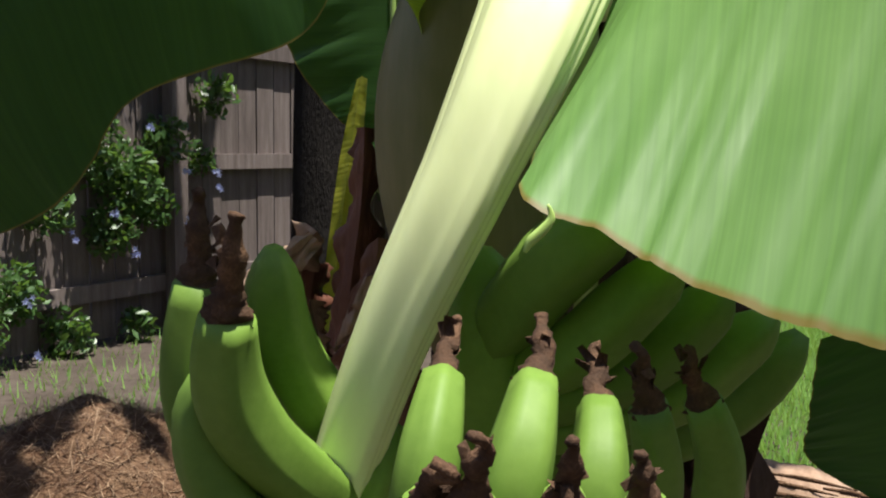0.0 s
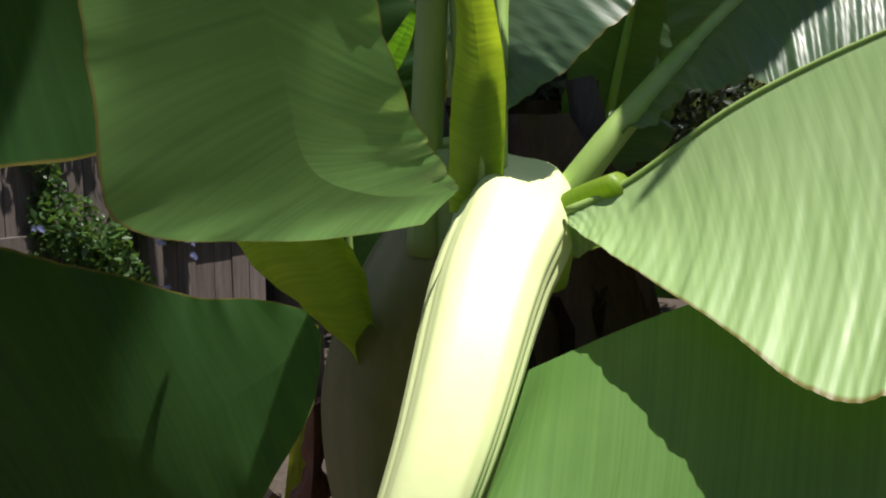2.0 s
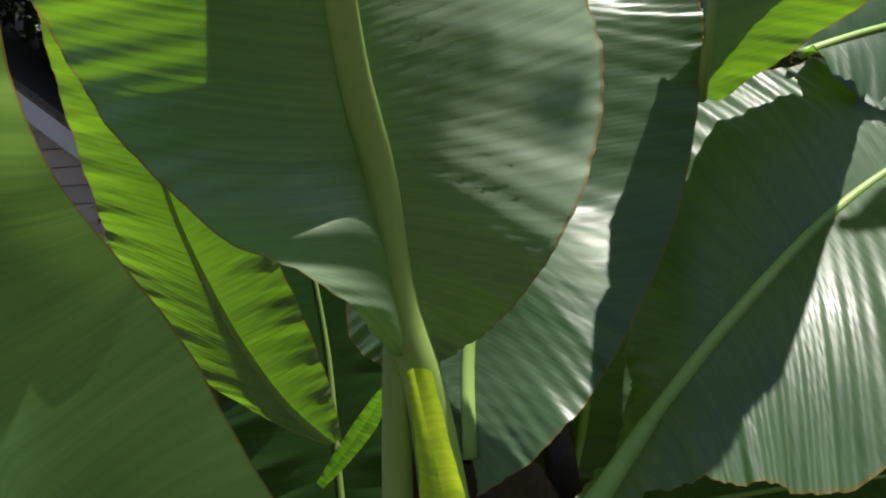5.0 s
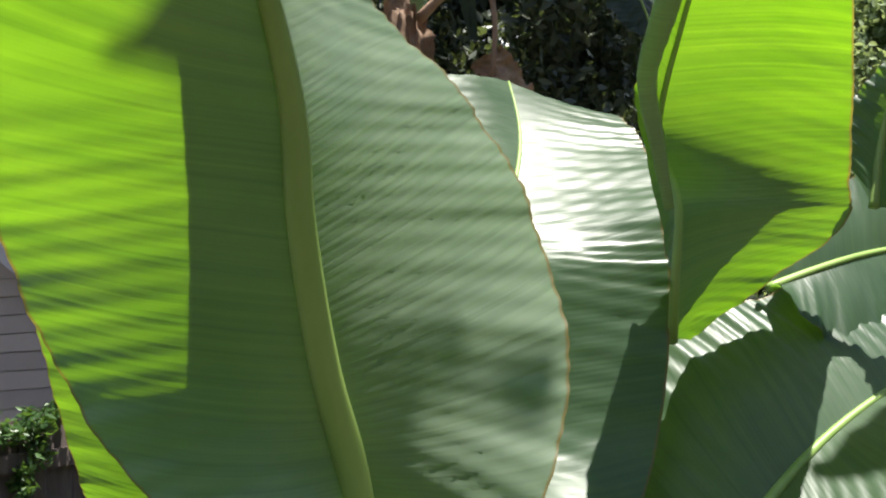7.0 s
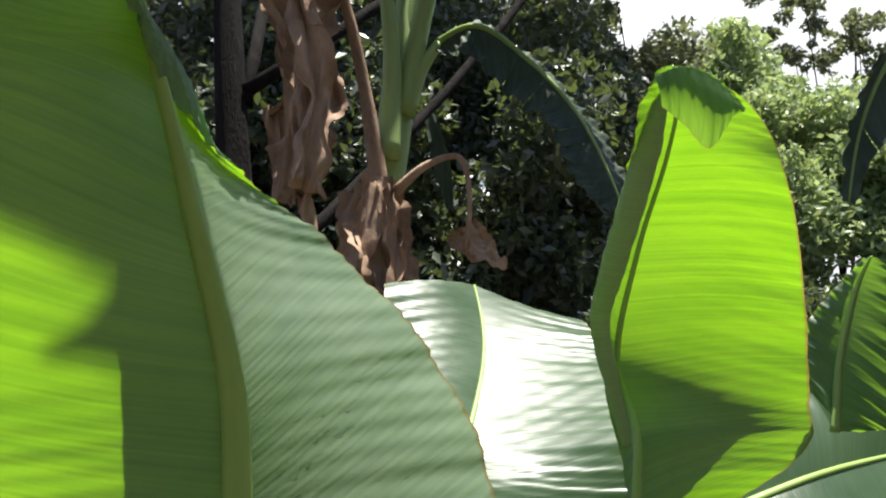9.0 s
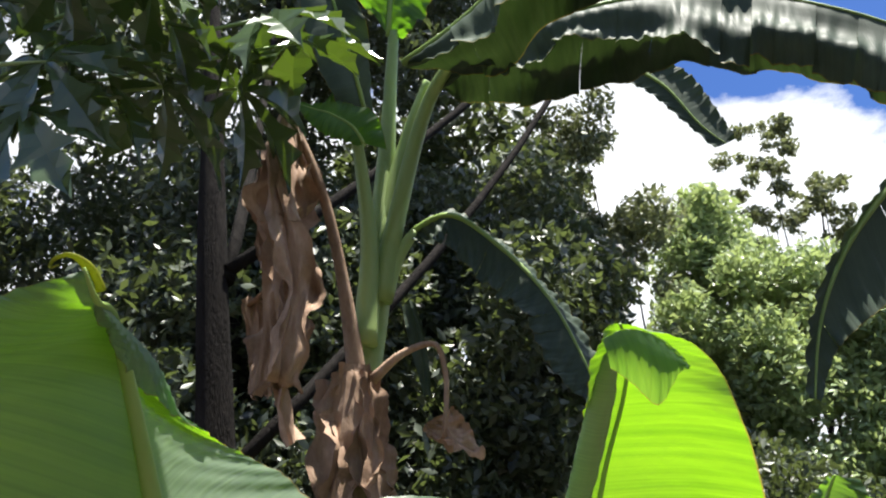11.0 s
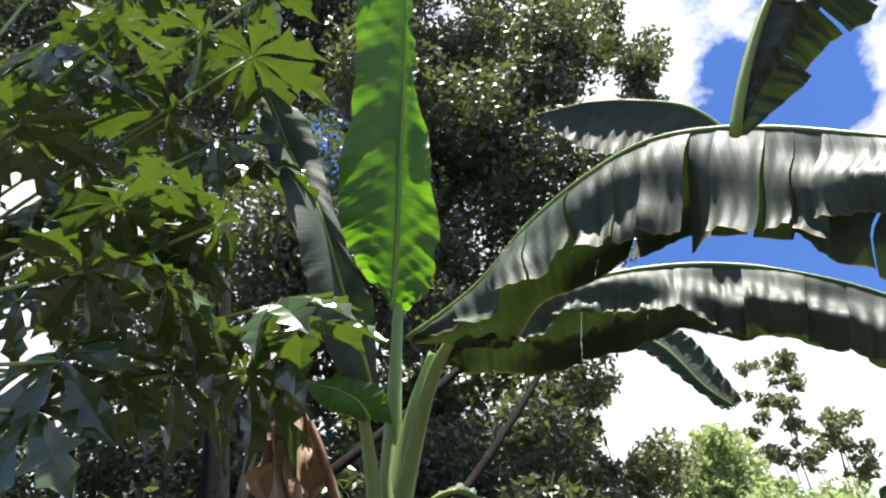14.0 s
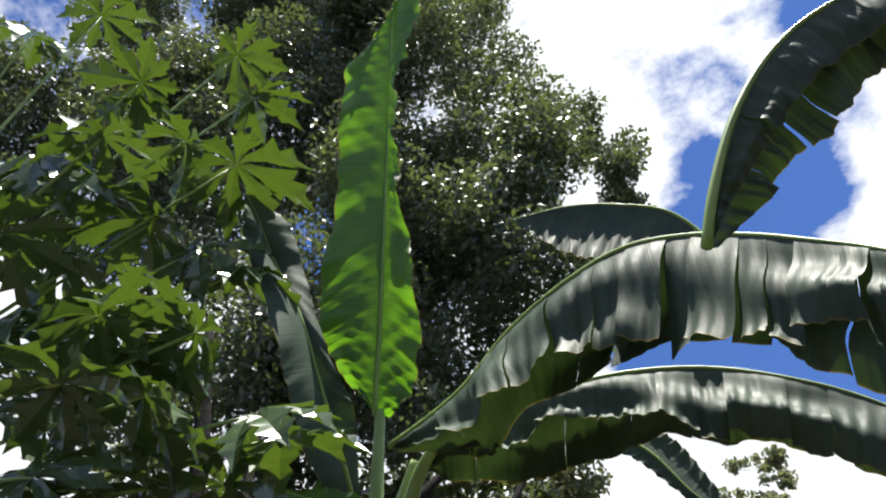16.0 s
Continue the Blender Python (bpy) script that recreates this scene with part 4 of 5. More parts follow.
# ---- the young shoot behind it ----
def shoot():
    p = thing("banana_shoot", (0, 0, 0), "leafy banana shoot with tall upright leaves", "banana plant")
    tube("pseudostem", [(0.36, 1.40, -0.02), (0.34, 1.33, 0.7), (0.287, 1.220, 1.256), (0.279, 1.190, 1.393)], [0.08, 0.07, 0.045, 0.036], PALE, p, "slender green pseudostem", 24, 16)
    tube("petiole", [(0.237, 1.200, 1.277), (0.247, 1.160, 1.460), (0.258, 1.120, 1.604), (0.260, 1.120, 1.636)], [0.018, 0.0165, 0.015, 0.012], PALE, p, "", 20, 12, 0.8)
    tube("petiole", [(0.297, 1.165, 1.346), (0.297, 1.155, 1.431), (0.292, 1.140, 1.510), (0.282, 1.120, 1.592), (0.264, 1.104, 1.674), (0.257, 1.074, 1.793), (0.244, 1.034, 1.887), (0.239, 0.979, 2.013), (0.243, 0.939, 2.115), (0.224, 0.859, 2.272), (0.212, 0.794, 2.374), (0.225, 0.739, 2.370), (0.233, 0.694, 2.358), (0.231, 0.674, 2.373)], [0.027, 0.027, 0.023, 0.021, 0.019, 0.0165, 0.0145, 0.0135, 0.0125, 0.01, 0.0075, 0.006, 0.004, 0.001], PETIOLE, p, "yellow-green petiole running on as a midrib", 90, 12, 0.7)
    # open channel of the petiole
    st = [((0.292, 1.150, 1.321), (0.267, 1.130, 1.326), (0.318, 1.140, 1.323)),
          ((0.294, 1.140, 1.393), (0.267, 1.120, 1.397), (0.320, 1.130, 1.394)),
          ((0.297, 1.130, 1.451), (0.272, 1.110, 1.453), (0.321, 1.120, 1.451)),
          ((0.293, 1.120, 1.495), (0.275, 1.100, 1.502), (0.315, 1.110, 1.490)),
          ((0.286, 1.105, 1.544), (0.274, 1.095, 1.549), (0.306, 1.100, 1.540)),
          ((0.278, 1.080, 1.609), (0.270, 1.080, 1.604), (0.295, 1.085, 1.604))]
    lamina("petiole_channel", [q[0] for q in st], [q[1] for q in st], [q[2] for q in st], CHANNEL, p, "yellow-green petiole channel glowing in the sun", -0.35, 0.001, 3, 52, 40, 8)
    leaf(p, [
        ((0.270, 1.130, 1.596), (0.259, 1.120, 1.614), (0.288, 1.140, 1.602)),
        ((0.264, 1.110, 1.674), (0.225, 0.900, 1.706), (0.330, 1.160, 1.616)),
        ((0.257, 1.080, 1.793), (0.123, 1.000, 1.746), (0.415, 1.100, 1.707)),
        ((0.244, 1.040, 1.887), (0.009, 1.050, 1.862), (0.481, 1.160, 1.851)),
        ((0.239, 0.985, 2.013), (-0.050, 1.030, 2.007), (0.462, 1.235, 2.058)),
        ((0.243, 0.945, 2.115), (-0.046, 0.940, 2.105), (0.403, 1.265, 2.196)),
        ((0.224, 0.865, 2.272), (0.045, 0.680, 2.264), (0.282, 1.220, 2.335)),
        ((0.212, 0.800, 2.374), (0.107, 0.620, 2.293), (0.223, 1.000, 2.348)),
        ((0.225, 0.745, 2.370), (0.159, 0.640, 2.335), (0.216, 0.860, 2.343)),
        ((0.233, 0.700, 2.358), (0.186, 0.670, 2.360), (0.227, 0.730, 2.355)),
        ((0.231, 0.680, 2.373), (0.230, 0.680, 2.373), (0.232, 0.680, 2.373))], FRESH, "large upright leaf, yellow-green where the sun shines through", rib=0, belly=(0.12, -0.12), seed=8, wave=0.003, pleat=(0.0003, 0.0011), pleats=70, n=460, slant=0.11, half=18)
    # leaf behind, lit through
    leaf(p, [
        ((0.145, 1.360, 1.472), (0.131, 1.360, 1.473), (0.160, 1.360, 1.478)),
        ((0.096, 1.340, 1.530), (0.011, 1.320, 1.561), (0.153, 1.340, 1.547)),
        ((0.052, 1.310, 1.615), (-0.049, 1.290, 1.659), (0.135, 1.310, 1.630)),
        ((0.024, 1.280, 1.695), (-0.075, 1.260, 1.736), (0.112, 1.280, 1.710)),
        ((0.007, 1.240, 1.773), (-0.078, 1.230, 1.789), (0.091, 1.250, 1.792)),
        ((-0.001, 1.190, 1.876), (-0.081, 1.180, 1.881), (0.084, 1.200, 1.889)),
        ((0.006, 1.120, 1.971), (-0.075, 1.120, 1.977), (0.082, 1.140, 1.987))], FRESH, "leaf glowing yellow-green against the sun", rib=0.005, belly=0.08, seed=9, pleat=0.0003, pleats=24, n=120, wave=0.002)
    # glossy leaf
    leaf(p, [
        ((0.324, 1.290, 1.463), (0.302, 1.290, 1.464), (0.328, 1.260, 1.425)),
        ((0.330, 1.340, 1.599), (0.230, 1.360, 1.553), (0.423, 1.235, 1.500)),
        ((0.366, 1.360, 1.757), (0.168, 1.420, 1.632), (0.515, 1.300, 1.598)),
        ((0.385, 1.430, 1.788), (0.223, 1.440, 1.799), (0.601, 1.400, 1.722)),
        ((0.419, 1.460, 2.031), (0.275, 1.450, 2.024), (0.673, 1.480, 1.976)),
        ((0.441, 1.520, 2.080), (0.296, 1.470, 2.087), (0.676, 1.500, 2.063)),
        ((0.491, 1.680, 2.256), (0.315, 1.600, 2.236), (0.699, 1.660, 2.219)),
        ((0.487, 1.780, 2.397), (0.324, 1.700, 2.393), (0.685, 1.780, 2.317))], GREEN, "glossy leaf with strong white reflections", rib=0.010, belly=(0.12, -0.08), seed=10, wave=0.003, pleat=0.0009, pleats=40, n=240)
    # dark leaf leaning away
    leaf(p, [
        ((0.442, 1.220, 1.402), (0.435, 1.240, 1.415), (0.448, 1.200, 1.400)),
        ((0.533, 1.280, 1.496), (0.522, 1.360, 1.489), (0.544, 1.200, 1.449)),
        ((0.645, 1.340, 1.598), (0.543, 1.420, 1.603), (0.632, 1.200, 1.445)),
        ((0.829, 1.460, 1.726), (0.702, 1.600, 1.909), (0.761, 1.200, 1.453)),
        ((0.969, 1.520, 1.798), (0.869, 1.660, 1.961), (1.000, 1.250, 1.654)),
        ((1.133, 1.580, 1.851), (1.076, 1.700, 1.963), (1.184, 1.350, 1.766)),
        ((1.304, 1.600, 1.884), (1.303, 1.620, 1.904), (1.308, 1.550, 1.863))], GREEN, "broad dark ribbed leaf leaning aside", rib=0.012, belly=0.1, seed=11, pleat=0.0005, pleats=40, n=240)
    tube("petiole", [(0.329, 1.250, 1.243), (0.368, 1.220, 1.306), (0.442, 1.220, 1.404), (0.533, 1.280, 1.496)], [0.022, 0.019, 0.015, 0.012], RIB, p, "", 20, 10)
    # bright leaf with a curled margin
    leaf(p, [
        ((0.672, 1.500, 1.896), (0.669, 1.500, 1.904), (0.710, 1.550, 1.896)),
        ((0.664, 1.420, 1.969), (0.657, 1.420, 1.961), (0.856, 1.580, 1.982)),
        ((0.676, 1.400, 2.080), (0.657, 1.420, 2.031), (0.965, 1.560, 2.053)),
        ((0.669, 1.440, 2.187), (0.627, 1.370, 2.210), (0.958, 1.500, 2.126)),
        ((0.695, 1.330, 2.322), (0.639, 1.260, 2.298), (0.924, 1.370, 2.253)),
        ((0.708, 1.180, 2.392), (0.641, 1.110, 2.348), (0.857, 1.200, 2.352)),
        ((0.695, 1.060, 2.413), (0.643, 1.000, 2.390), (0.804, 1.130, 2.425)),
        ((0.676, 1.000, 2.421), (0.667, 1.000, 2.422), (0.701, 1.000, 2.415))], FRESH, "upright leaf lit through to yellow-green, with a curled pale margin", rib=0.008, belly=-0.1, seed=12, wave=0.002, pleat=0.0004, pleats=34, n=200)
    # shaded leaves low in the clump
    leaf(p, [
        ((0.429, 1.500, 1.300), (0.422, 1.500, 1.316), (0.437, 1.500, 1.283)),
        ((0.475, 1.520, 1.410), (0.412, 1.500, 1.415), (0.561, 1.550, 1.368)),
        ((0.506, 1.550, 1.529), (0.441, 1.550, 1.556), (0.598, 1.600, 1.480)),
        ((0.546, 1.580, 1.675), (0.474, 1.600, 1.679), (0.633, 1.600, 1.631)),
        ((0.614, 1.620, 1.799), (0.572, 1.620, 1.818), (0.680, 1.620, 1.780))], GREEN, "dark leaf deep in the clump", rib=0.01, seed=33)
    leaf(p, [
        ((0.115, 1.420, 1.402), (0.112, 1.420, 1.406), (0.121, 1.420, 1.398)),
        ((0.161, 1.390, 1.456), (0.152, 1.390, 1.464), (0.171, 1.390, 1.448)),
        ((0.200, 1.360, 1.508), (0.188, 1.360, 1.512), (0.211, 1.360, 1.500)),
        ((0.223, 1.330, 1.549), (0.221, 1.330, 1.550), (0.227, 1.330, 1.547))], GLOW, "slender leaf tip catching light deep in the clump", rib=0, seed=34, wave=0.0005)
    # two leaves in the shade-dark colour fill the dark gaps of the clump
    leaf(p, [
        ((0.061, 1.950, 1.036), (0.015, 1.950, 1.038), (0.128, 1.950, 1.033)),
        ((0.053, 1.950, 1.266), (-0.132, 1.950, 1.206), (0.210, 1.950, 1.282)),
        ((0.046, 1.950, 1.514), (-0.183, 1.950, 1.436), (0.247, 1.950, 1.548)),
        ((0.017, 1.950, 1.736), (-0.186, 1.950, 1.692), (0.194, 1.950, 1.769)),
        ((-0.016, 1.950, 1.911), (-0.037, 1.950, 1.912), (0.029, 1.950, 1.919))], DARKLEAF, "leaf behind the clump, coloured dark as in shade", rib=0.008, seed=35)
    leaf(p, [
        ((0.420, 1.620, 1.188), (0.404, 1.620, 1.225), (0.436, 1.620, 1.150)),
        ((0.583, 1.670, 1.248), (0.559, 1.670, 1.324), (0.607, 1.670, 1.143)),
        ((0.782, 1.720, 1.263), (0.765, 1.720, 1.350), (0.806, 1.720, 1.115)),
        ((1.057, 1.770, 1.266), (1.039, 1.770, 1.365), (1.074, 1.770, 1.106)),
        ((1.258, 1.820, 1.254), (1.258, 1.820, 1.259), (1.258, 1.820, 1.244))], DARKLEAF, "leaf low in the clump, coloured dark as in shade", rib=0.008, seed=36)
    dry_skirt(p, (0.36, 1.5, 0), 12, 0.11, 1.5, 0.2, 25, DARKDEAD)
    # leaves further to the side
    leaf(p, [
        ((0.861, 1.627, 1.970), (0.845, 1.627, 1.980), (0.864, 1.581, 1.971)),
        ((1.022, 1.673, 2.013), (1.012, 1.719, 2.128), (0.976, 1.581, 1.834)),
        ((1.213, 1.765, 2.040), (1.240, 1.811, 2.205), (1.189, 1.673, 1.811)),
        ((1.447, 1.811, 2.067), (1.429, 1.811, 2.079), (1.457, 1.765, 2.025))], GREEN, "pale sunlit leaf surface", rib=0.008, seed=13)
    leaf(p, [
        ((1.001, 1.535, 2.073), (0.977, 1.535, 2.126), (1.043, 1.535, 2.071)),
        ((1.033, 1.535, 2.192), (0.989, 1.549, 2.232), (1.107, 1.498, 2.096)),
        ((1.062, 1.498, 2.288), (1.049, 1.512, 2.302), (1.132, 1.461, 2.223)),
        ((1.073, 1.461, 2.322), (1.065, 1.461, 2.323), (1.109, 1.461, 2.310))], GREEN, "short upright ribbed leaf", rib=0.008, seed=14)
    return p


SHOOT = shoot()


# ---- the tall banana plant behind ----
def tall_plant():
    p = thing("tall_banana_plant", (0, 0, 0), "tall banana plant with torn arching leaves and dry brown leaves", "banana plant")
    tube("pseudostem", [(0.15, 3.25, -0.02), (0.20, 3.2, 1.6), (0.195, 3.100, 2.807), (0.252, 3.100, 3.083), (0.317, 3.100, 3.430), (0.364, 3.100, 3.857), (0.41, 3.06, 4.30)], [0.12, 0.10, 0.065, 0.06, 0.055, 0.045, 0.018], PALE, p, "green pseudostem with dry sheaths", 40, 18)
    tube("petiole", [(0.261, 3.020, 3.180), (0.301, 3.000, 3.563), (0.288, 2.950, 3.880), (0.276, 2.900, 4.007)], [0.05, 0.035, 0.026, 0.02], PALE, p, "", 20, 10)
    tube("petiole", [(0.328, 3.050, 3.356), (0.429, 3.020, 3.755), (0.588, 2.900, 4.166), (0.728, 2.700, 4.222)], [0.045, 0.035, 0.028, 0.02], PALE, p, "", 20, 10)
    tube("petiole", [(0.355, 3.100, 3.705), (0.485, 3.050, 4.085), (0.584, 2.950, 4.260)], [0.04, 0.03, 0.026], PALE, p, "", 20, 10)
    tube("petiole", [(0.379, 3.100, 3.909), (0.413, 3.050, 4.234), (0.454, 3.000, 4.572)], [0.035, 0.028, 0.022], PALE, p, "", 20, 10)
    tube("petiole", [(0.350, 3.050, 3.376), (0.402, 3.050, 3.530), (0.474, 3.050, 3.631)], [0.03, 0.028, 0.02], PALE, p, "", 20, 10)
    # upright leaf
    leaf(p, [
        ((0.430, 3.000, 4.554), (0.378, 3.000, 4.671), (0.493, 3.000, 4.545)),
        ((0.466, 2.950, 4.814), (0.263, 2.950, 4.843), (0.607, 2.950, 4.630)),
        ((0.529, 2.850, 5.303), (0.211, 2.900, 5.165), (0.674, 2.800, 5.072)),
        ((0.608, 2.750, 5.998), (0.338, 2.800, 6.004), (0.657, 2.700, 5.922)),
        ((0.705, 2.600, 6.819), (0.422, 2.650, 6.817), (0.734, 2.550, 6.659)),
        ((0.796, 2.500, 7.516), (0.747, 2.500, 7.360), (0.951, 2.450, 7.383)),
        ((1.038, 2.400, 8.377), (1.018, 2.400, 8.381), (1.059, 2.400, 8.374))], GLOW, "upright leaf shining green against the light", rib=0.013, belly=0.15, seed=20, wave=0.02, crumple=0.05, ruffle=0.12, pleat=0.003, pleats=24, n=140)
    # folded grey leaf
    leaf(p, [
        ((0.317, 3.000, 4.124), (0.293, 3.000, 4.098), (0.348, 3.000, 4.135)),
        ((0.296, 2.900, 4.224), (0.208, 2.850, 4.127), (0.346, 2.900, 4.305)),
        ((0.226, 2.750, 4.519), (0.123, 2.650, 4.341), (0.349, 2.800, 4.445)),
        ((0.157, 2.650, 4.841), (0.069, 2.500, 4.632), (0.259, 2.700, 4.687)),
        ((0.028, 2.600, 5.220), (-0.067, 2.450, 5.178), (0.162, 2.650, 5.178)),
        ((-0.011, 2.500, 5.329), (-0.067, 2.400, 5.255), (0.108, 2.600, 5.411)),
        ((-0.060, 2.450, 5.462), (-0.066, 2.420, 5.416), (-0.031, 2.500, 5.522))], TORN, "folded grey-green leaf hanging down", rib=0.012, belly=0.1, seed=21)
    # two great arching leaves: ridge, rear half, front half
    leaf(p, [
        ((0.481, 2.750, 4.203), (0.501, 2.770, 4.189), (0.502, 2.750, 4.187)),
        ((0.761, 2.500, 4.231), (0.836, 2.700, 4.092), (0.751, 2.310, 3.900)),
        ((0.950, 2.300, 4.315), (0.983, 2.500, 4.121), (0.879, 2.140, 3.913)),
        ((1.150, 2.100, 4.338), (1.111, 2.300, 4.022), (1.053, 2.030, 3.951)),
        ((1.349, 1.990, 4.365), (1.253, 2.190, 4.012), (1.207, 1.985, 3.934)),
        ((1.510, 1.890, 4.291), (1.427, 2.090, 4.002), (1.338, 1.885, 3.839)),
        ((1.637, 1.740, 4.103), (1.597, 1.940, 3.849), (1.471, 1.735, 3.691)),
        ((1.707, 1.580, 3.879), (1.627, 1.780, 3.587), (1.555, 1.575, 3.554)),
        ((1.743, 1.420, 3.650), (1.630, 1.620, 3.387), (1.620, 1.415, 3.423)),
        ((1.557, 1.000, 3.062), (1.582, 1.200, 2.961), (1.422, 1.000, 2.905))], TORN, "great arching leaf, wind-torn", rib=0.014, belly=(0.12, 0.1), seed=22, wave=0.010, strips=(9, 20), jitter=0.2, n=280, pleat=0.0016, pleats=34, crumple=0.08, slant=0.02, ruffle=0.05)
    leaf(p, [
        ((0.615, 2.880, 4.205), (0.615, 2.900, 4.206), (0.624, 2.880, 4.182)),
        ((0.779, 2.780, 4.267), (0.772, 2.980, 4.154), (0.802, 2.700, 4.105)),
        ((0.935, 2.700, 4.286), (0.929, 2.900, 4.071), (0.919, 2.630, 4.053)),
        ((1.125, 2.620, 4.278), (1.099, 2.820, 4.057), (1.088, 2.570, 4.102)),
        ((1.317, 2.580, 4.286), (1.279, 2.780, 4.042), (1.259, 2.540, 4.084)),
        ((1.525, 2.550, 4.271), (1.528, 2.750, 4.098), (1.448, 2.505, 3.992)),
        ((1.720, 2.520, 4.224), (1.743, 2.720, 4.020), (1.619, 2.475, 3.900)),
        ((1.882, 2.460, 4.120), (1.911, 2.660, 3.923), (1.778, 2.420, 3.826)),
        ((2.116, 2.370, 3.908), (2.134, 2.570, 3.722), (1.989, 2.340, 3.640)),
        ((2.351, 2.200, 3.439), (2.414, 2.400, 3.317), (2.166, 2.180, 3.248))], TORN, "great arching leaf, wind-torn", rib=0.016, belly=(0.12, 0.1), seed=23, wave=0.012, strips=(9, 18), jitter=0.2, n=280, pleat=0.0018, pleats=34, crumple=0.09, slant=0.02, ruffle=0.06)
    # tip of a leaf behind
    leaf(p, [
        ((1.436, 3.200, 4.490), (1.392, 3.200, 4.398), (1.596, 3.200, 4.506)),
        ((1.611, 3.200, 4.344), (1.529, 3.200, 4.321), (1.739, 3.200, 4.395)),
        ((1.733, 3.200, 4.118), (1.655, 3.200, 4.155), (1.817, 3.200, 4.200)),
        ((1.818, 3.200, 4.016), (1.764, 3.200, 3.998), (1.866, 3.200, 4.040))], TORN, "", rib=0.01, seed=24)
    # small drooping leaf
    leaf(p, [
        ((0.463, 3.050, 3.632), (0.449, 3.050, 3.597), (0.475, 3.050, 3.643)),
        ((0.607, 3.000, 3.665), (0.572, 2.950, 3.513), (0.614, 3.100, 3.730)),
        ((0.778, 2.950, 3.492), (0.696, 2.900, 3.344), (0.813, 3.050, 3.561)),
        ((0.929, 2.900, 3.236), (0.810, 2.850, 3.187), (0.978, 3.000, 3.283)),
        ((1.013, 2.850, 2.934), (0.911, 2.800, 2.911), (1.065, 2.950, 2.980)),
        ((1.018, 2.850, 2.896), (0.979, 2.820, 2.853), (1.040, 2.880, 2.923))], TORN, "drooping torn leaf", rib=0.014, belly=0.1, seed=25, strips=(16, 4), jitter=0.25, n=180, pleat=0.004, pleats=20)
    # leaf end that hangs beyond
    leaf(p, [
        ((1.219, 1.257, 3.550), (1.253, 1.269, 3.559), (1.228, 1.257, 3.551)),
        ((1.287, 1.219, 3.707), (1.442, 1.296, 3.729), (1.329, 1.224, 3.685)),
        ((1.413, 1.171, 3.928), (1.555, 1.257, 3.835), (1.482, 1.181, 3.843)),
        ((1.588, 1.128, 4.140), (1.696, 1.219, 3.921), (1.634, 1.142, 3.995)),
        ((1.761, 1.089, 4.265), (1.838, 1.181, 4.044), (1.803, 1.113, 4.109)),
        ((2.046, 1.041, 4.367), (1.988, 1.123, 4.097), (1.993, 1.065, 4.143)),
        ((2.360, 0.969, 4.255), (2.336, 1.017, 4.187), (2.336, 0.993, 4.205))], TORN, "torn leaf rising against the sky", rib=0.014, belly=(0.1, 0.1), seed=27, strips=(6, 9), jitter=0.2, n=180, pleat=0.002, pleats=22, crumple=0.03, slant=0.02, ruffle=0.06)
    leaf(p, [
        ((2.022, 2.600, 5.023), (2.027, 2.620, 5.026), (1.991, 2.580, 4.985)),
        ((1.898, 2.600, 5.254), (1.824, 2.720, 4.971), (1.777, 2.600, 4.885)),
        ((1.660, 2.630, 5.380), (1.564, 2.750, 5.082), (1.538, 2.630, 4.984)),
        ((1.450, 2.660, 5.432), (1.402, 2.760, 5.197), (1.377, 2.670, 5.119)),
        ((1.282, 2.690, 5.432), (1.277, 2.740, 5.327), (1.265, 2.690, 5.283)),
        ((1.183, 2.700, 5.419), (1.186, 2.700, 5.406), (1.187, 2.700, 5.410))], TORN, "grey-green leaf tip", rib=0.01, belly=0.1, seed=28, strips=(2, 4), jitter=0.12, pleat=0.003, pleats=18, n=120)
    leaf(p, [
        ((1.810, 2.000, 3.225), (1.781, 2.000, 3.228), (1.832, 2.000, 3.205)),
        ((1.633, 2.000, 3.074), (1.588, 1.980, 3.051), (1.675, 2.000, 2.884)),
        ((1.497, 2.000, 2.931), (1.443, 1.980, 2.897), (1.522, 2.000, 2.770)),
        ((1.394, 2.000, 2.768), (1.350, 1.980, 2.738), (1.417, 2.000, 2.699)),
        ((1.327, 2.000, 2.582), (1.311, 2.000, 2.583), (1.338, 2.000, 2.574))], TORN, "drooping leaf end with yellowing margin", rib=0.012, belly=0.1, seed=29, strips=(4, 8), jitter=0.15)
    # unseen leaf added high overhead, shaped so that its shade falls on the shoot
    leaf(p, [
        (None, (0.534, 0.505, 4.500), (0.635, 0.363, 4.540)),
        (None, (0.569, 0.547, 4.500), (0.644, 0.388, 4.540)),
        (None, (0.596, 0.577, 4.500), (0.651, 0.410, 4.540)),
        (None, (0.614, 0.596, 4.500), (0.656, 0.429, 4.540)),
        (None, (0.635, 0.621, 4.500), (0.663, 0.450, 4.540)),
        (None, (0.648, 0.634, 4.500), (0.670, 0.467, 4.540)),
        (None, (0.652, 0.640, 4.500), (0.675, 0.480, 4.540)),
        (None, (0.660, 0.646, 4.500), (0.680, 0.491, 4.540)),
        (None, (0.689, 0.675, 4.500), (0.705, 0.524, 4.540)),
        (None, (0.722, 0.693, 4.500), (0.750, 0.580, 4.540))], TORN, "unseen narrow leaf added overhead to shade the shoot", rib=0.006, belly=0.05, seed=82, wave=0.002)
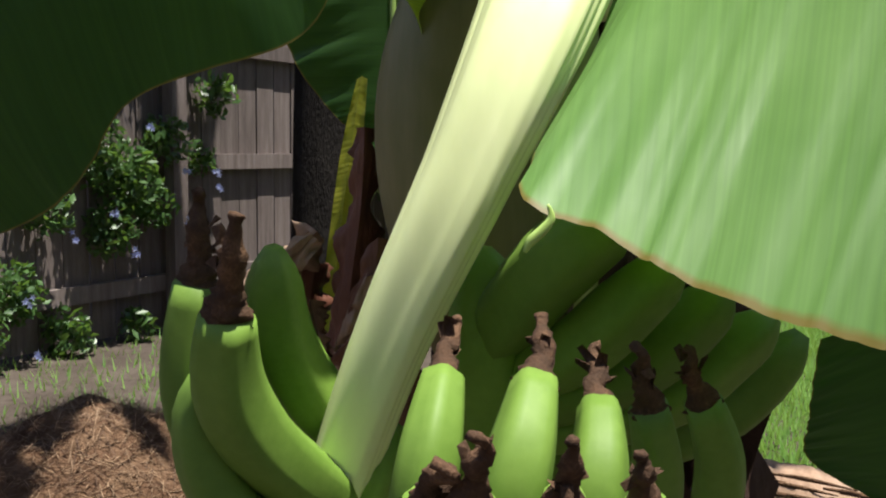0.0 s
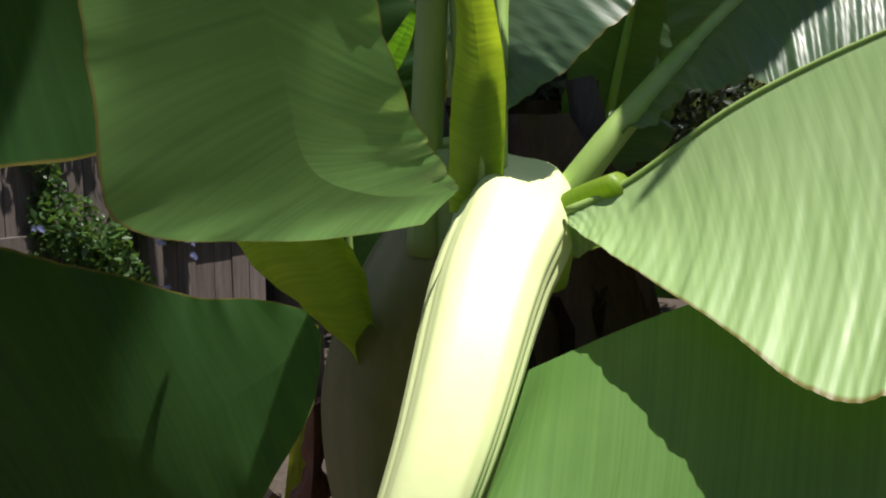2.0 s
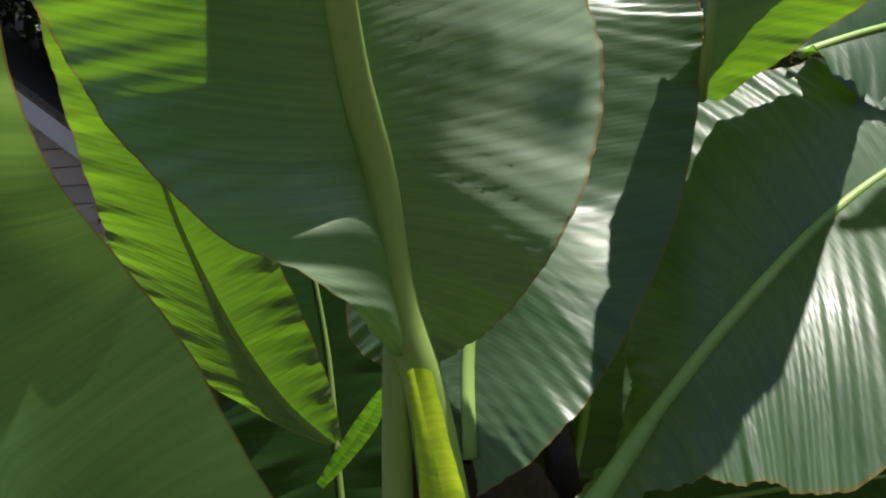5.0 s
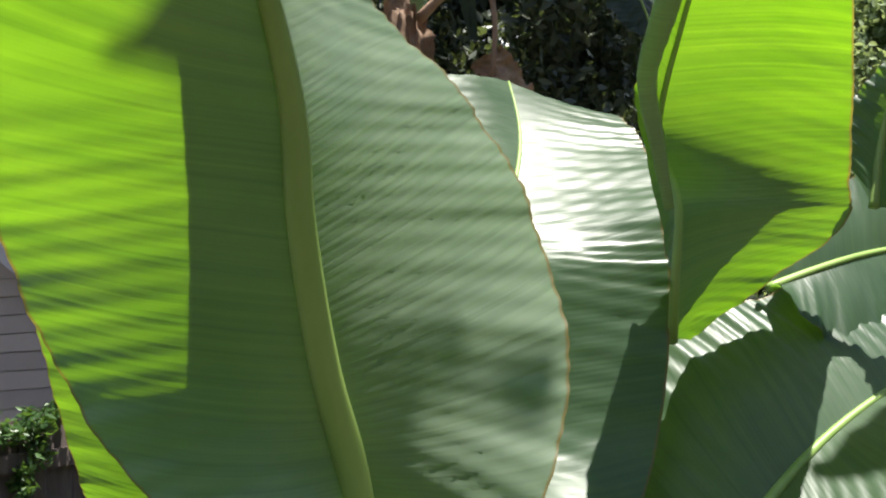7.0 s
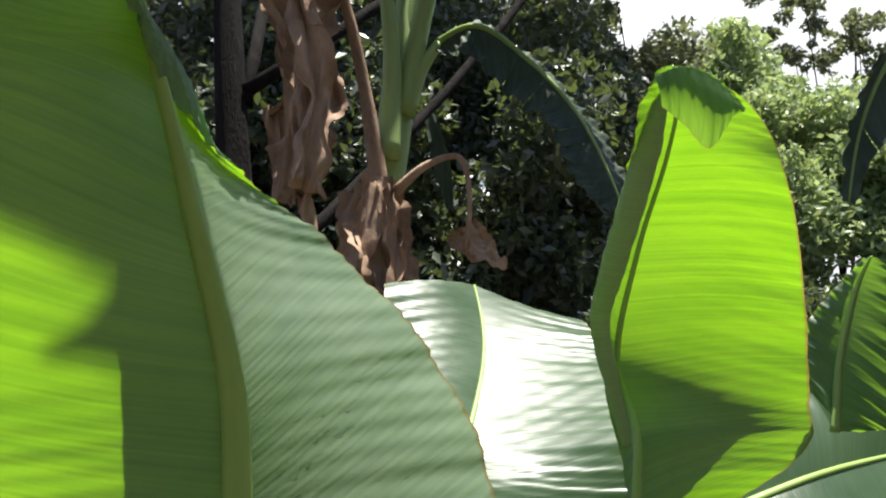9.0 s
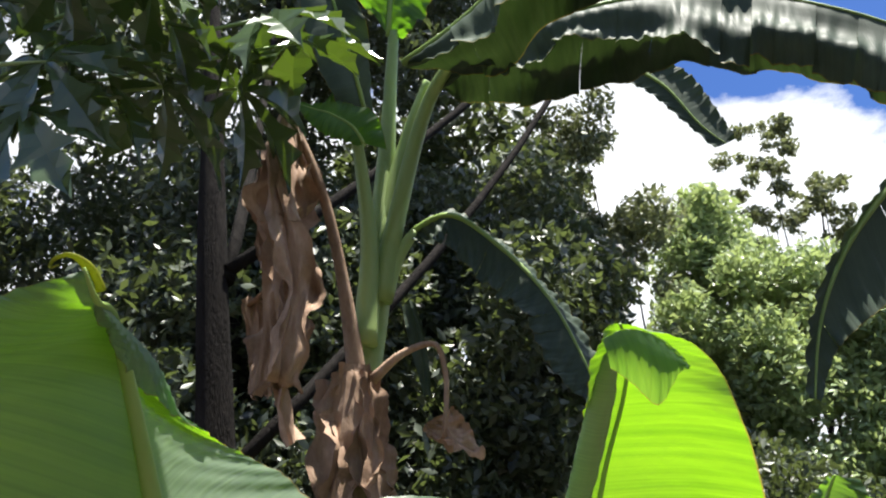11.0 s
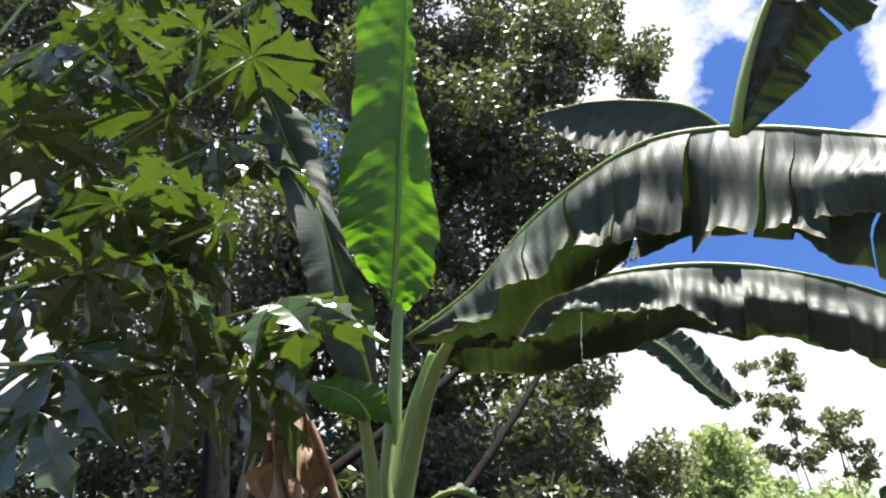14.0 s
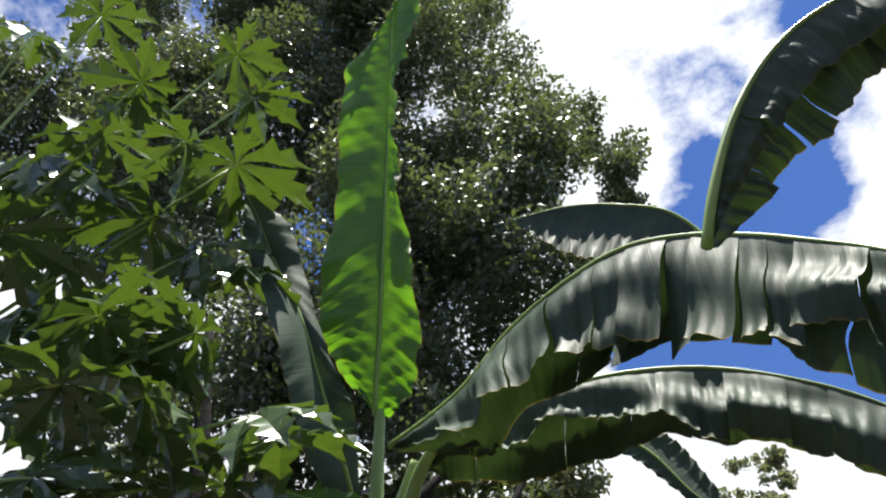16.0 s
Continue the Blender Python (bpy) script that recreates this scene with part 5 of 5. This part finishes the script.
    # unseen shade caster for the middle of the hanging leaf
    leaf(p, [
        (None, (0.704, 0.400, 4.500), (0.772, 0.476, 4.520)),
        (None, (0.713, 0.400, 4.500), (0.793, 0.502, 4.520)),
        (None, (0.729, 0.406, 4.500), (0.820, 0.533, 4.520)),
        (None, (0.741, 0.412, 4.500), (0.823, 0.541, 4.520)),
        (None, (0.758, 0.397, 4.500), (0.829, 0.533, 4.520)),
        (None, (0.765, 0.395, 4.500), (0.832, 0.531, 4.520)),
        (None, (0.770, 0.394, 4.500), (0.828, 0.512, 4.520))], TORN, "unseen leaf added overhead to shade the hanging leaf", rib=0.005, belly=0.03, seed=83, wave=0.001)
    # unseen shade caster for the lower part of the shoot's large leaf
    leaf(p, [
        (None, (0.588, 0.656, 4.500), (0.613, 0.651, 4.520)),
        (None, (0.627, 0.669, 4.500), (0.671, 0.633, 4.520)),
        (None, (0.662, 0.684, 4.500), (0.721, 0.629, 4.520)),
        (None, (0.697, 0.699, 4.500), (0.771, 0.617, 4.520)),
        (None, (0.733, 0.717, 4.500), (0.812, 0.661, 4.520)),
        (None, (0.778, 0.739, 4.500), (0.842, 0.712, 4.520)),
        (None, (0.854, 0.830, 4.500), (0.901, 0.868, 4.520)),
        (None, (0.894, 0.848, 4.500), (0.929, 0.871, 4.520)),
        (None, (0.929, 0.870, 4.500), (0.976, 0.867, 4.520)),
        (None, (0.973, 0.895, 4.500), (1.012, 0.874, 4.520)),
        (None, (1.014, 0.914, 4.500), (1.024, 0.904, 4.520))], TORN, "unseen broad leaf added overhead to shade the shoot", rib=0.005, belly=0.03, seed=84, wave=0.001)
    # torn stump of a leaf
    leaf(p, [
        ((0.306, 2.900, 3.951), (0.284, 2.900, 3.940), (0.392, 2.900, 3.917)),
        ((0.267, 2.880, 4.021), (0.221, 2.880, 3.967), (0.354, 2.880, 4.079)),
        ((0.204, 2.870, 4.068), (0.175, 2.870, 3.976), (0.233, 2.870, 4.139)),
        ((0.172, 2.860, 4.083), (0.138, 2.860, 3.999), (0.220, 2.860, 4.207)),
        ((0.139, 2.860, 4.095), (0.106, 2.860, 4.037), (0.174, 2.860, 4.137)),
        ((0.056, 2.860, 4.136), (0.051, 2.860, 4.131), (0.060, 2.860, 4.141))], GLOW, "torn bright green stump of a leaf", rib=0.008, belly=0.1, seed=79)
    # dry leaves hanging
    ribbons = [
        [(0.042, 2.780, 4.041), (-0.016, 2.760, 3.748), (-0.048, 2.740, 3.429), (-0.043, 2.740, 3.149), (-0.075, 2.740, 2.934)],
        [(0.059, 2.740, 3.999), (0.054, 2.700, 3.706), (0.047, 2.680, 3.496), (-0.001, 2.700, 3.284), (0.027, 2.700, 3.072), (0.015, 2.720, 2.937)],
        [(0.060, 2.800, 4.040), (0.087, 2.820, 3.797), (0.044, 2.820, 3.414), (0.053, 2.820, 3.169), (-0.013, 2.820, 3.018)],
        [(0.041, 2.720, 3.987), (0.031, 2.660, 3.595), (0.072, 2.640, 3.252), (0.017, 2.660, 2.954), (0.033, 2.700, 2.970), (0.060, 2.720, 2.774)],
        [(0.032, 2.840, 4.044), (-0.075, 2.860, 3.716), (-0.010, 2.860, 3.311), (-0.072, 2.860, 3.344), (-0.040, 2.860, 2.976)]]
    for i, way in enumerate(ribbons):
        c = spline(way, 9)
        rng = np.random.RandomState(60 + i)
        st = []
        turn = rng.rand() * 6
        for k, q in enumerate(c):
            w = (0.025, 0.06, 0.075, 0.085, 0.07, 0.09, 0.075, 0.07, 0.02)[k] * rng.uniform(0.6, 1.15)
            turn += rng.normal() * 0.9
            o = np.array((math.cos(turn), math.sin(turn) * 0.8, rng.normal() * 0.35)) * w
            o2 = np.array((math.cos(turn + 0.9), math.sin(turn + 0.9) * 0.8, rng.normal() * 0.35)) * w
            st.append((q, q - o, q + o2))
        lamina("dead_leaf", [q[0] for q in st], [q[1] for q in st], [q[2] for q in st], DEAD, p, "dry twisted pinkish-brown leaf ribbon", 0.55, 0.008, 6, 60 + i, 70, 8, (5, 5), 0.5, 0.4, 0.08)
    dry_skirt(p, (0.206, 3.020, 2.791), 9, 0.075, 0, 0, 70, DEAD)
    lamina("dead_leaf", [(0.520, 2.900, 2.872), (0.532, 2.900, 2.813), (0.572, 2.880, 2.747)], [(0.489, 2.880, 2.858), (0.450, 2.880, 2.822), (0.535, 2.860, 2.744)], [(0.548, 2.900, 2.899), (0.598, 2.900, 2.827), (0.633, 2.880, 2.714)], DEAD, p, "dry pink leaf scrap", 0.4, 0.01, 3, 77, 30, 8, (1, 1), 0, 0.1, 0.05)
    lamina("leaf", [(0.432, 3.100, 3.378), (0.455, 3.100, 3.242), (0.469, 3.100, 3.003)], [(0.403, 3.100, 3.346), (0.421, 3.100, 3.200), (0.459, 3.100, 2.999)], [(0.452, 3.100, 3.365), (0.482, 3.100, 3.196), (0.485, 3.100, 2.997)], TORN, p, "thin grey leaf strip", 0.3, 0.004, 3, 78, 24, 5)
    tube("dry_petiole", [(0.236, 3.000, 3.035), (0.202, 2.900, 3.414), (0.150, 2.800, 3.708), (0.057, 2.750, 3.980)], [0.035, 0.022, 0.018, 0.012], DEAD, p, "", 20, 10)
    tube("dry_petiole", [(0.290, 2.950, 3.025), (0.411, 2.900, 3.099), (0.511, 2.900, 3.116), (0.537, 2.900, 3.009), (0.512, 2.900, 2.795)], [0.02, 0.013, 0.01, 0.009, 0.008], DEAD, p, "", 24, 8)
    return p


TALL = tall_plant()


# ---- trees ----
def tree(name, label, base, height, boxes, count, size, material, seed, trunk_r=0.16, limbs=6, category="tree"):
    t = thing(name, base, label, category)
    rng = random.Random(seed)
    b = Vector(base)
    top = Vector((rng.uniform(-0.3, 0.3), rng.uniform(-0.3, 0.3), height * 0.75))
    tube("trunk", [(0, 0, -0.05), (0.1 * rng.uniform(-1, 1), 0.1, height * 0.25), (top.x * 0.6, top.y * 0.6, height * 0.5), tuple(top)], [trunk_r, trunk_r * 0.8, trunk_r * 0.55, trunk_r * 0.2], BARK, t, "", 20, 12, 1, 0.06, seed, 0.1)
    cs = []
    for k, (n, box, r0, r1) in enumerate(boxes):
        cs += clumps(seed * 10 + k, n, box, r0, r1)
    cs = [(c[0] - b.x, c[1] - b.y, c[2] - b.z, c[3], c[4], c[5]) for c in cs]
    for i in range(limbs):
        c = cs[rng.randrange(len(cs))]
        z0 = height * rng.uniform(0.25, 0.6)
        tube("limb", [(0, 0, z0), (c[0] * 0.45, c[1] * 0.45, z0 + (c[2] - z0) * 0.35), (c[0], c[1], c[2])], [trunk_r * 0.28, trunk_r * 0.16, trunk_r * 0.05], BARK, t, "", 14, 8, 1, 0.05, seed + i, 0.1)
    leaf_cloud("crown", cs, count, size, material, t, "", seed)
    return t


tree("oak_tree", "tall dark oak with furrowed bark and dense small leaves", (-0.57, 4.45, 0), 9.0,
     [(110, (-8.0, 0.8, 6.4, 9.5, 4.5, 17.5), 0.45, 1.1), (85, (0.3, 3.5, 6.8, 9.0, 8.5, 19.5), 0.35, 0.9), (45, (-4.0, 1.6, 7.0, 9.0, 13.0, 21.0), 0.5, 1.1), (20, (3.9, 4.6, 7.4, 8.2, 11.2, 13.6), 0.15, 0.42)], 340000, 0.055, OAK, 3, 0.15, 3)
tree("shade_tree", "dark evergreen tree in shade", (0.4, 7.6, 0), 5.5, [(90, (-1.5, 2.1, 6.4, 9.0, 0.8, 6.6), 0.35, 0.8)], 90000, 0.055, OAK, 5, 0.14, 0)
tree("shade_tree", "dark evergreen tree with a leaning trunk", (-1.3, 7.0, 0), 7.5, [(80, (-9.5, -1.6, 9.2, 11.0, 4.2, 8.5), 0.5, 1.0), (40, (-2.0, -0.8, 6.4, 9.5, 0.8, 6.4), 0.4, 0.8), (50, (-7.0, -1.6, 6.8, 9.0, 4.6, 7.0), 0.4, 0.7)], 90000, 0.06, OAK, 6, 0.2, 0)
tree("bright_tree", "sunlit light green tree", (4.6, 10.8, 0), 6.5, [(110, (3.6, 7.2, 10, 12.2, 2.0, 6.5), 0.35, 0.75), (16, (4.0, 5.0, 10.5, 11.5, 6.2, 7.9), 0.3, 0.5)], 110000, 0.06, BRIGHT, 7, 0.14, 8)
tree("olive_tree", "sparse olive-green tree beyond", (6.4, 13.0, 0), 10.0, [(26, (6.0, 7.0, 12.4, 13.4, 8.2, 10.6), 0.06, 0.22), (26, (6.9, 7.8, 12.4, 13.4, 7.6, 9.3), 0.06, 0.22)], 3600, 0.06, OLIVE, 8, 0.12, 8)
tree("shrub", "dark leafy shrub in shade", (5.5, 8.0, 0), 2.6, [(50, (3.0, 9.0, 7.4, 9.0, 0.3, 3.6), 0.4, 0.8)], 40000, 0.05, OAK, 9, 0.06, 5, "shrub")
tree("olive_tree", "sparse grey-green tree against the sky", (3.0, 9.5, 0), 7.2, [(30, (2.1, 3.0, 9.2, 10.0, 5.8, 8.8), 0.08, 0.35), (26, (2.2, 3.6, 9.2, 10.0, 4.8, 7.0), 0.15, 0.45)], 9000, 0.05, OLIVE, 11, 0.1, 8)


leaf_cloud("far_woods", clumps(91, 120, (-10, 2.2, 10, 12, 0, 5.5), 0.6, 1.1), 30000, 0.12, OAK, None, "dense dark woods beyond the garden", 92, "stuff")
leaf_cloud("far_woods", clumps(99, 90, (-1.8, 2.5, 10, 12, 4, 9.4), 0.4, 0.8), 24000, 0.11, OAK, None, "dark tree crowns beyond the garden", 100, "stuff")
# the next two bands stay out of view; added to cut the sky's fill light
leaf_cloud("far_woods", clumps(95, 150, (-13, 12, -9, -6.5, 0, 8), 0.8, 1.4), 30000, 0.2, OAK, None, "unseen tall woods added behind the camera to block sky light", 96, "stuff")
leaf_cloud("far_woods", clumps(97, 120, (9, 11, -7, 8, 0, 6), 0.8, 1.3), 20000, 0.2, OAK, None, "unseen woods added at the side to block sky light", 98, "stuff")
leaf_cloud("far_woods", clumps(93, 40, (3, 12, 11.5, 13, 0, 4.5), 0.6, 1.0), 16000, 0.11, OAK, None, "dark undergrowth beyond the garden", 94, "stuff")


# ---- papaya tree ----
def papaya_leaf(parent, place, facing, size, seed):
    """A deeply lobed palmate leaf; facing is its upper side."""
    rng = np.random.RandomState(seed)
    c, nrm = np.array(place), np.array(facing, float)
    nrm /= np.linalg.norm(nrm)
    x = np.cross(nrm, [math.cos(seed), math.sin(seed), 0.3])
    x /= np.linalg.norm(x)
    y = np.cross(nrm, x)
    verts, faces = [c], []
    lobes = 8
    for k in range(lobes):
        a0 = -2.75 + 5.5 * k / (lobes - 1) + rng.normal() * 0.05
        length = size * (0.62 + 0.38 * math.cos(a0 * 0.5)) * rng.uniform(0.85, 1.1)
        droop = rng.uniform(0.3, 0.8)
        d, t = x * math.cos(a0) + y * math.sin(a0), -x * math.sin(a0) + y * math.cos(a0)
        prof = ((0.16, 0.06), (0.36, 0.10), (0.5, 0.17), (0.58, 0.26), (0.66, 0.13), (0.74, 0.19), (0.84, 0.085), (1.0, 0.0))
        rows = [(0, 0)]
        for r, w in prof:
            base = c + d * r * length - nrm * droop * length * r * r
            lift = nrm * 0.05 * length
            i = len(verts)
            wl, wr = w * length * rng.uniform(0.75, 1.2), w * length * rng.uniform(0.75, 1.2)
            sw = 0.10 * length if w in (0.26, 0.19) else 0
            verts.extend([base + t * wl + d * sw + lift, base, base - t * wr + d * sw + lift])
            rows.append((i, i))
        for q in range(1, len(prof)):
            i, j = rows[q][0], rows[q + 1][0]
            faces += [(i, i + 1, j + 1, j), (i + 1, i + 2, j + 2, j + 1)]
        i = rows[1][0]
        faces += [(0, i + 1, i), (0, i + 2, i + 1)]
    return raw_object("leaf", verts, faces, PAPAYA, parent)


def papaya():
    base = (-2.1, 2.5, 0)
    p = thing("papaya_tree", base, "papaya tree with large lobed leaves, some sunlit", "papaya tree")
    b = np.array(base)
    top = np.array((-2.0, 2.5, 3.9))
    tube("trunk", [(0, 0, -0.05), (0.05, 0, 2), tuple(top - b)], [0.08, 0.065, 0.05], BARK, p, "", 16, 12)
    spots = [(-0.262, 2.100, 4.027), (-0.495, 2.000, 3.689), (-0.155, 2.200, 4.377), (-0.422, 2.000, 4.298), (0.042, 2.300, 4.064), (-0.776, 2.200, 4.110), (-0.309, 2.400, 3.893), (0.140, 2.400, 4.039), (-0.481, 2.000, 5.804), (-0.825, 2.000, 5.280), (-0.536, 1.900, 5.206),
             (-0.094, 2.300, 5.514), (-0.442, 2.200, 4.542), (-0.236, 2.400, 5.060), (-0.845, 2.000, 4.780), (-1.086, 2.000, 6.377), (-0.904, 2.200, 6.941), (-0.886, 2.100, 5.328), (-0.169, 2.400, 6.732), (-0.789, 2.300, 5.002), (-0.340, 2.300, 5.751), (-0.532, 2.000, 3.530), (-0.455, 2.300, 3.835), (-0.089, 2.500, 3.943), (-0.487, 2.000, 4.023), (-0.845, 2.200, 4.456), (-0.297, 2.400, 4.452), (-0.485, 2.400, 5.258), (-0.785, 2.200, 4.549), (-0.483, 2.500, 4.554), (-0.073, 2.500, 5.012), (-0.080, 2.500, 6.431), (-0.419, 2.300, 4.424)]
    for i, q in enumerate(spots):
        rng = random.Random(i)
        q = np.array(q) - b
        papaya_leaf(p, q, (rng.uniform(-0.7, 0.7), -2.6 if i % 4 == 1 else rng.uniform(-0.9, 0.5), 1), rng.uniform(0.26, 0.38), i)
        s = top - b + np.array((0, 0, rng.uniform(-0.3, 0.2)))
        tube("petiole", [s, (s + q) / 2 + np.array((0, 0, 0.06)), q], [0.012, 0.009, 0.006], PALE, p, "", 14, 7)
    return p


papaya()


# ---- vines, grass, litter ----
def vine():
    v = thing("flowering_vine", FENCE_A, "leafy plumbago vine with pale blue flowers on the fence", "vine")
    cs = []
    rng = random.Random(3)
    for x, z, r in ((-0.55, 1.0, .2), (-0.35, 0.85, .2), (-0.8, 0.75, .17), (-0.2, 0.7, .14), (-0.45, 0.6, .15), (-0.1, 1.05, .14), (0.12, 0.95, .11), (0.25, 1.3, .13), (-0.95, 0.35, .15), (-1.15, 0.2, .16), (-0.7, 0.12, .14), (-0.3, 0.1, .1)):
        p = FENCE_M @ Vector((x, -0.1, z)) - FENCE_A
        cs.append((p.x, p.y, p.z, r, r * 0.6, r))
    for i in range(9):
        p = FENCE_M @ Vector((-1.0 + i * 0.14, -0.05, 1.76 + 0.05 * math.sin(i * 2.0))) - FENCE_A
        cs.append((p.x, p.y, p.z, 0.1, 0.08, 0.07))
    for i in range(6):
        p = FENCE_M @ Vector((-0.62 + 0.05 * math.sin(i * 1.9), -0.05, 1.75 - i * 0.13)) - FENCE_A
        cs.append((p.x, p.y, p.z, 0.07, 0.06, 0.1))
    leaf_cloud("foliage", cs, 5200, 0.026, VINE, v, "", 4, droop=0.4)
    for x, z in ((-0.28, 1.12), (-0.06, 0.88), (0.14, 0.87), (0.16, 0.8), (-0.52, 0.68), (-0.4, 0.5), (-0.05, 0.63), (-0.95, 0.33), (-0.93, 0.07), (-0.72, 0.6), (-0.75, 1.02)):
        c = FENCE_M @ Vector((x, -0.22, z)) - FENCE_A
        for k in range(4):
            bm = bmesh.new()
            q = c + Vector((rng.uniform(-.02, .02), rng.uniform(-.02, .02), rng.uniform(-.02, .02)))
            hub = bm.verts.new(q)
            ring = []
            for j in range(10):
                a = math.pi * j / 5 + k
                d = Vector((math.cos(a), -0.25, math.sin(a)))
                ring.append(bm.verts.new(q + d * (0.019 if j % 2 else 0.007)))
            for j in range(10):
                bm.faces.new((hub, ring[j], ring[(j + 1) % 10]))
            part("flower", bm, PETAL, v, "pale blue flower", False)
    return v


vine()


def grass_patch(name, label, box, count, h, seed, material):
    rng = np.random.RandomState(seed)
    x, y = box[0] + (box[1] - box[0]) * rng.rand(count), box[2] + (box[3] - box[2]) * rng.rand(count)
    a = rng.rand(count) * 6.28
    k = h * (0.5 + rng.rand(count))
    verts, faces = [], []
    for i in range(count):
        dx, dy = math.cos(a[i]), math.sin(a[i])
        w = 0.004
        m = len(verts)
        verts += [(x[i] - dy * w, y[i] + dx * w, 0.0), (x[i] + dy * w, y[i] - dx * w, 0.0), (x[i] + dx * k[i] * 0.5, y[i] + dy * k[i] * 0.5, k[i])]
        faces.append((m, m + 1, m + 2))
    ob = raw_object(name, verts, faces, material)
    return tagged(ob, label, "grass", kind="stuff")


grass_patch("grass", "sunlit green lawn grass", (0.6, 5.0, 2.6, 7.0), 60000, 0.09, 2, GRASS)
grass_patch("grass", "thin weeds along the foot of the fence", (-2.4, -0.6, 3.2, 4.9), 1200, 0.05, 3, GRASS)


def log():
    g = thing("log", (1.140, 2.750, 0), "old brown log with shredded bark lying on the ground", "log")
    c = np.array((1.140, 2.750, 0))
    r = 0.09
    a, e = np.array((0.895, 2.850, 0)) - c, np.array((1.469, 2.550, 0)) - c
    tube("trunk", [a + (0, 0, r * 0.8), (0, 0, r * 0.8), e + (0, 0, r * 0.8)], [r, r * 1.05, r], DEAD, g, "", 30, 16, 1, 0.08, 5, 0.2)
    rng = random.Random(8)
    for i in range(14):
        f = rng.random()
        q = a + (e - a) * f
        d = (e - a) / np.linalg.norm(e - a)
        o = np.array((0, -rng.uniform(0.2, 0.9), rng.uniform(0.3, 0.9)))
        o /= np.linalg.norm(o)
        q = q + (0, 0, r * 0.8) + o * r * 1.04
        tube("bark_strip", [q - d * 0.08, q + o * 0.006, q + d * rng.uniform(0.06, 0.14)], [0.004, 0.008, 0.002], STRAW, g, "", 8, 5, 0.5)
    return g


log()


def seedling(place, seed):
    w = thing("weed", place, "small pale green seedling in the mulch", "weed", "weeds in the mulch")
    rng = random.Random(seed)
    for i in range(6):
        a = rng.uniform(0, 6.28)
        d = Vector((math.cos(a), math.sin(a), 0))
        h = rng.uniform(0.02, 0.06)
        k = rng.uniform(0.015, 0.03)
        t = Vector((-d.y, d.x, 0))
        tube("stem", [(0, 0, 0), tuple(d * 0.01 + Vector((0, 0, h * 0.7))), tuple(d * 0.02 + Vector((0, 0, h)))], [0.0015, 0.0012, 0.001], GRASSY, w, "", 6, 5)
        o = d * 0.02 + Vector((0, 0, h))
        lamina("leaf", [tuple(o), tuple(o + d * k + Vector((0, 0, 0.004))), tuple(o + d * k * 2)], [tuple(o), tuple(o + d * k + t * k * 0.6), tuple(o + d * k * 2)], [tuple(o), tuple(o + d * k - t * k * 0.6), tuple(o + d * k * 2)], FRESH, w, "", 0.1, 0.001, 3, seed + i, 8, 3)
    return w


GRASSY = plain_material("weed_stem", [(0.3, (0.25, 0.36, 0.1)), (0.7, (0.4, 0.5, 0.2))], 20, 0.5, 0.1, 0.002)
for i, q in enumerate(((-0.790, 2.620, 0), (-0.678, 2.600, 0), (-0.582, 2.600, 0), (-0.533, 2.550, 0), (-0.683, 2.500, 0))):
    seedling(q, 30 + i)

tube("curled_margin", [(0.673, 1.030, 2.423), (0.662, 1.070, 2.376), (0.647, 1.130, 2.321), (0.629, 1.200, 2.261), (0.619, 1.260, 2.212), (0.635, 1.310, 2.140), (0.651, 1.350, 2.064)], [0.008, 0.015, 0.016, 0.015, 0.012, 0.010, 0.006], WAXY, SHOOT, "pale rolled leaf margin", 60, 14, 0.5, 0.06, 3, 0.12)
leaf(SHOOT, [
    ((0.645, 0.960, 2.390), (0.645, 0.960, 2.391), (0.651, 0.970, 2.363)),
    ((0.671, 0.960, 2.399), (0.671, 0.960, 2.400), (0.674, 0.985, 2.349)),
    ((0.701, 0.970, 2.394), (0.702, 0.970, 2.395), (0.700, 1.000, 2.329)),
    ((0.727, 0.985, 2.375), (0.729, 0.985, 2.377), (0.726, 0.990, 2.358)),
    ((0.737, 0.990, 2.363), (0.738, 0.990, 2.364), (0.737, 0.990, 2.361))], GREEN, "folded-over grey-green leaf tip", rib=0, belly=0.25, seed=80, wave=0.001)
# curled dry thread under the leaf edge, curled tip of the tall leaf
tube("tendril", [(0.264, 0.800, 1.024), (0.266, 0.800, 1.017), (0.262, 0.800, 1.011), (0.256, 0.800, 1.005), (0.253, 0.800, 0.999)], [0.0008, 0.0022, 0.003, 0.003, 0.0012], PETIOLE, PLANT, "pale curled thread", 20, 7, 0.5)
tube("leaf_tip", [(0.232, 0.700, 2.367), (0.229, 0.680, 2.379), (0.221, 0.670, 2.382), (0.211, 0.670, 2.379), (0.209, 0.670, 2.373), (0.215, 0.670, 2.375)], [0.006, 0.005, 0.003, 0.002, 0.0015, 0.001], YELLOW, SHOOT, "curled yellow-brown leaf tip", 30, 8, 0.5)

# ---- each plant's origin at its foot ----
for ob, foot in ((PLANT, (0.40, 1.38, 0)), (SHOOT, (0.36, 1.40, 0)), (TALL, (0.15, 3.25, 0))):
    ob.location = foot
    for child in ob.children:
        child.matrix_parent_inverse = Matrix.Translation([-v for v in foot])
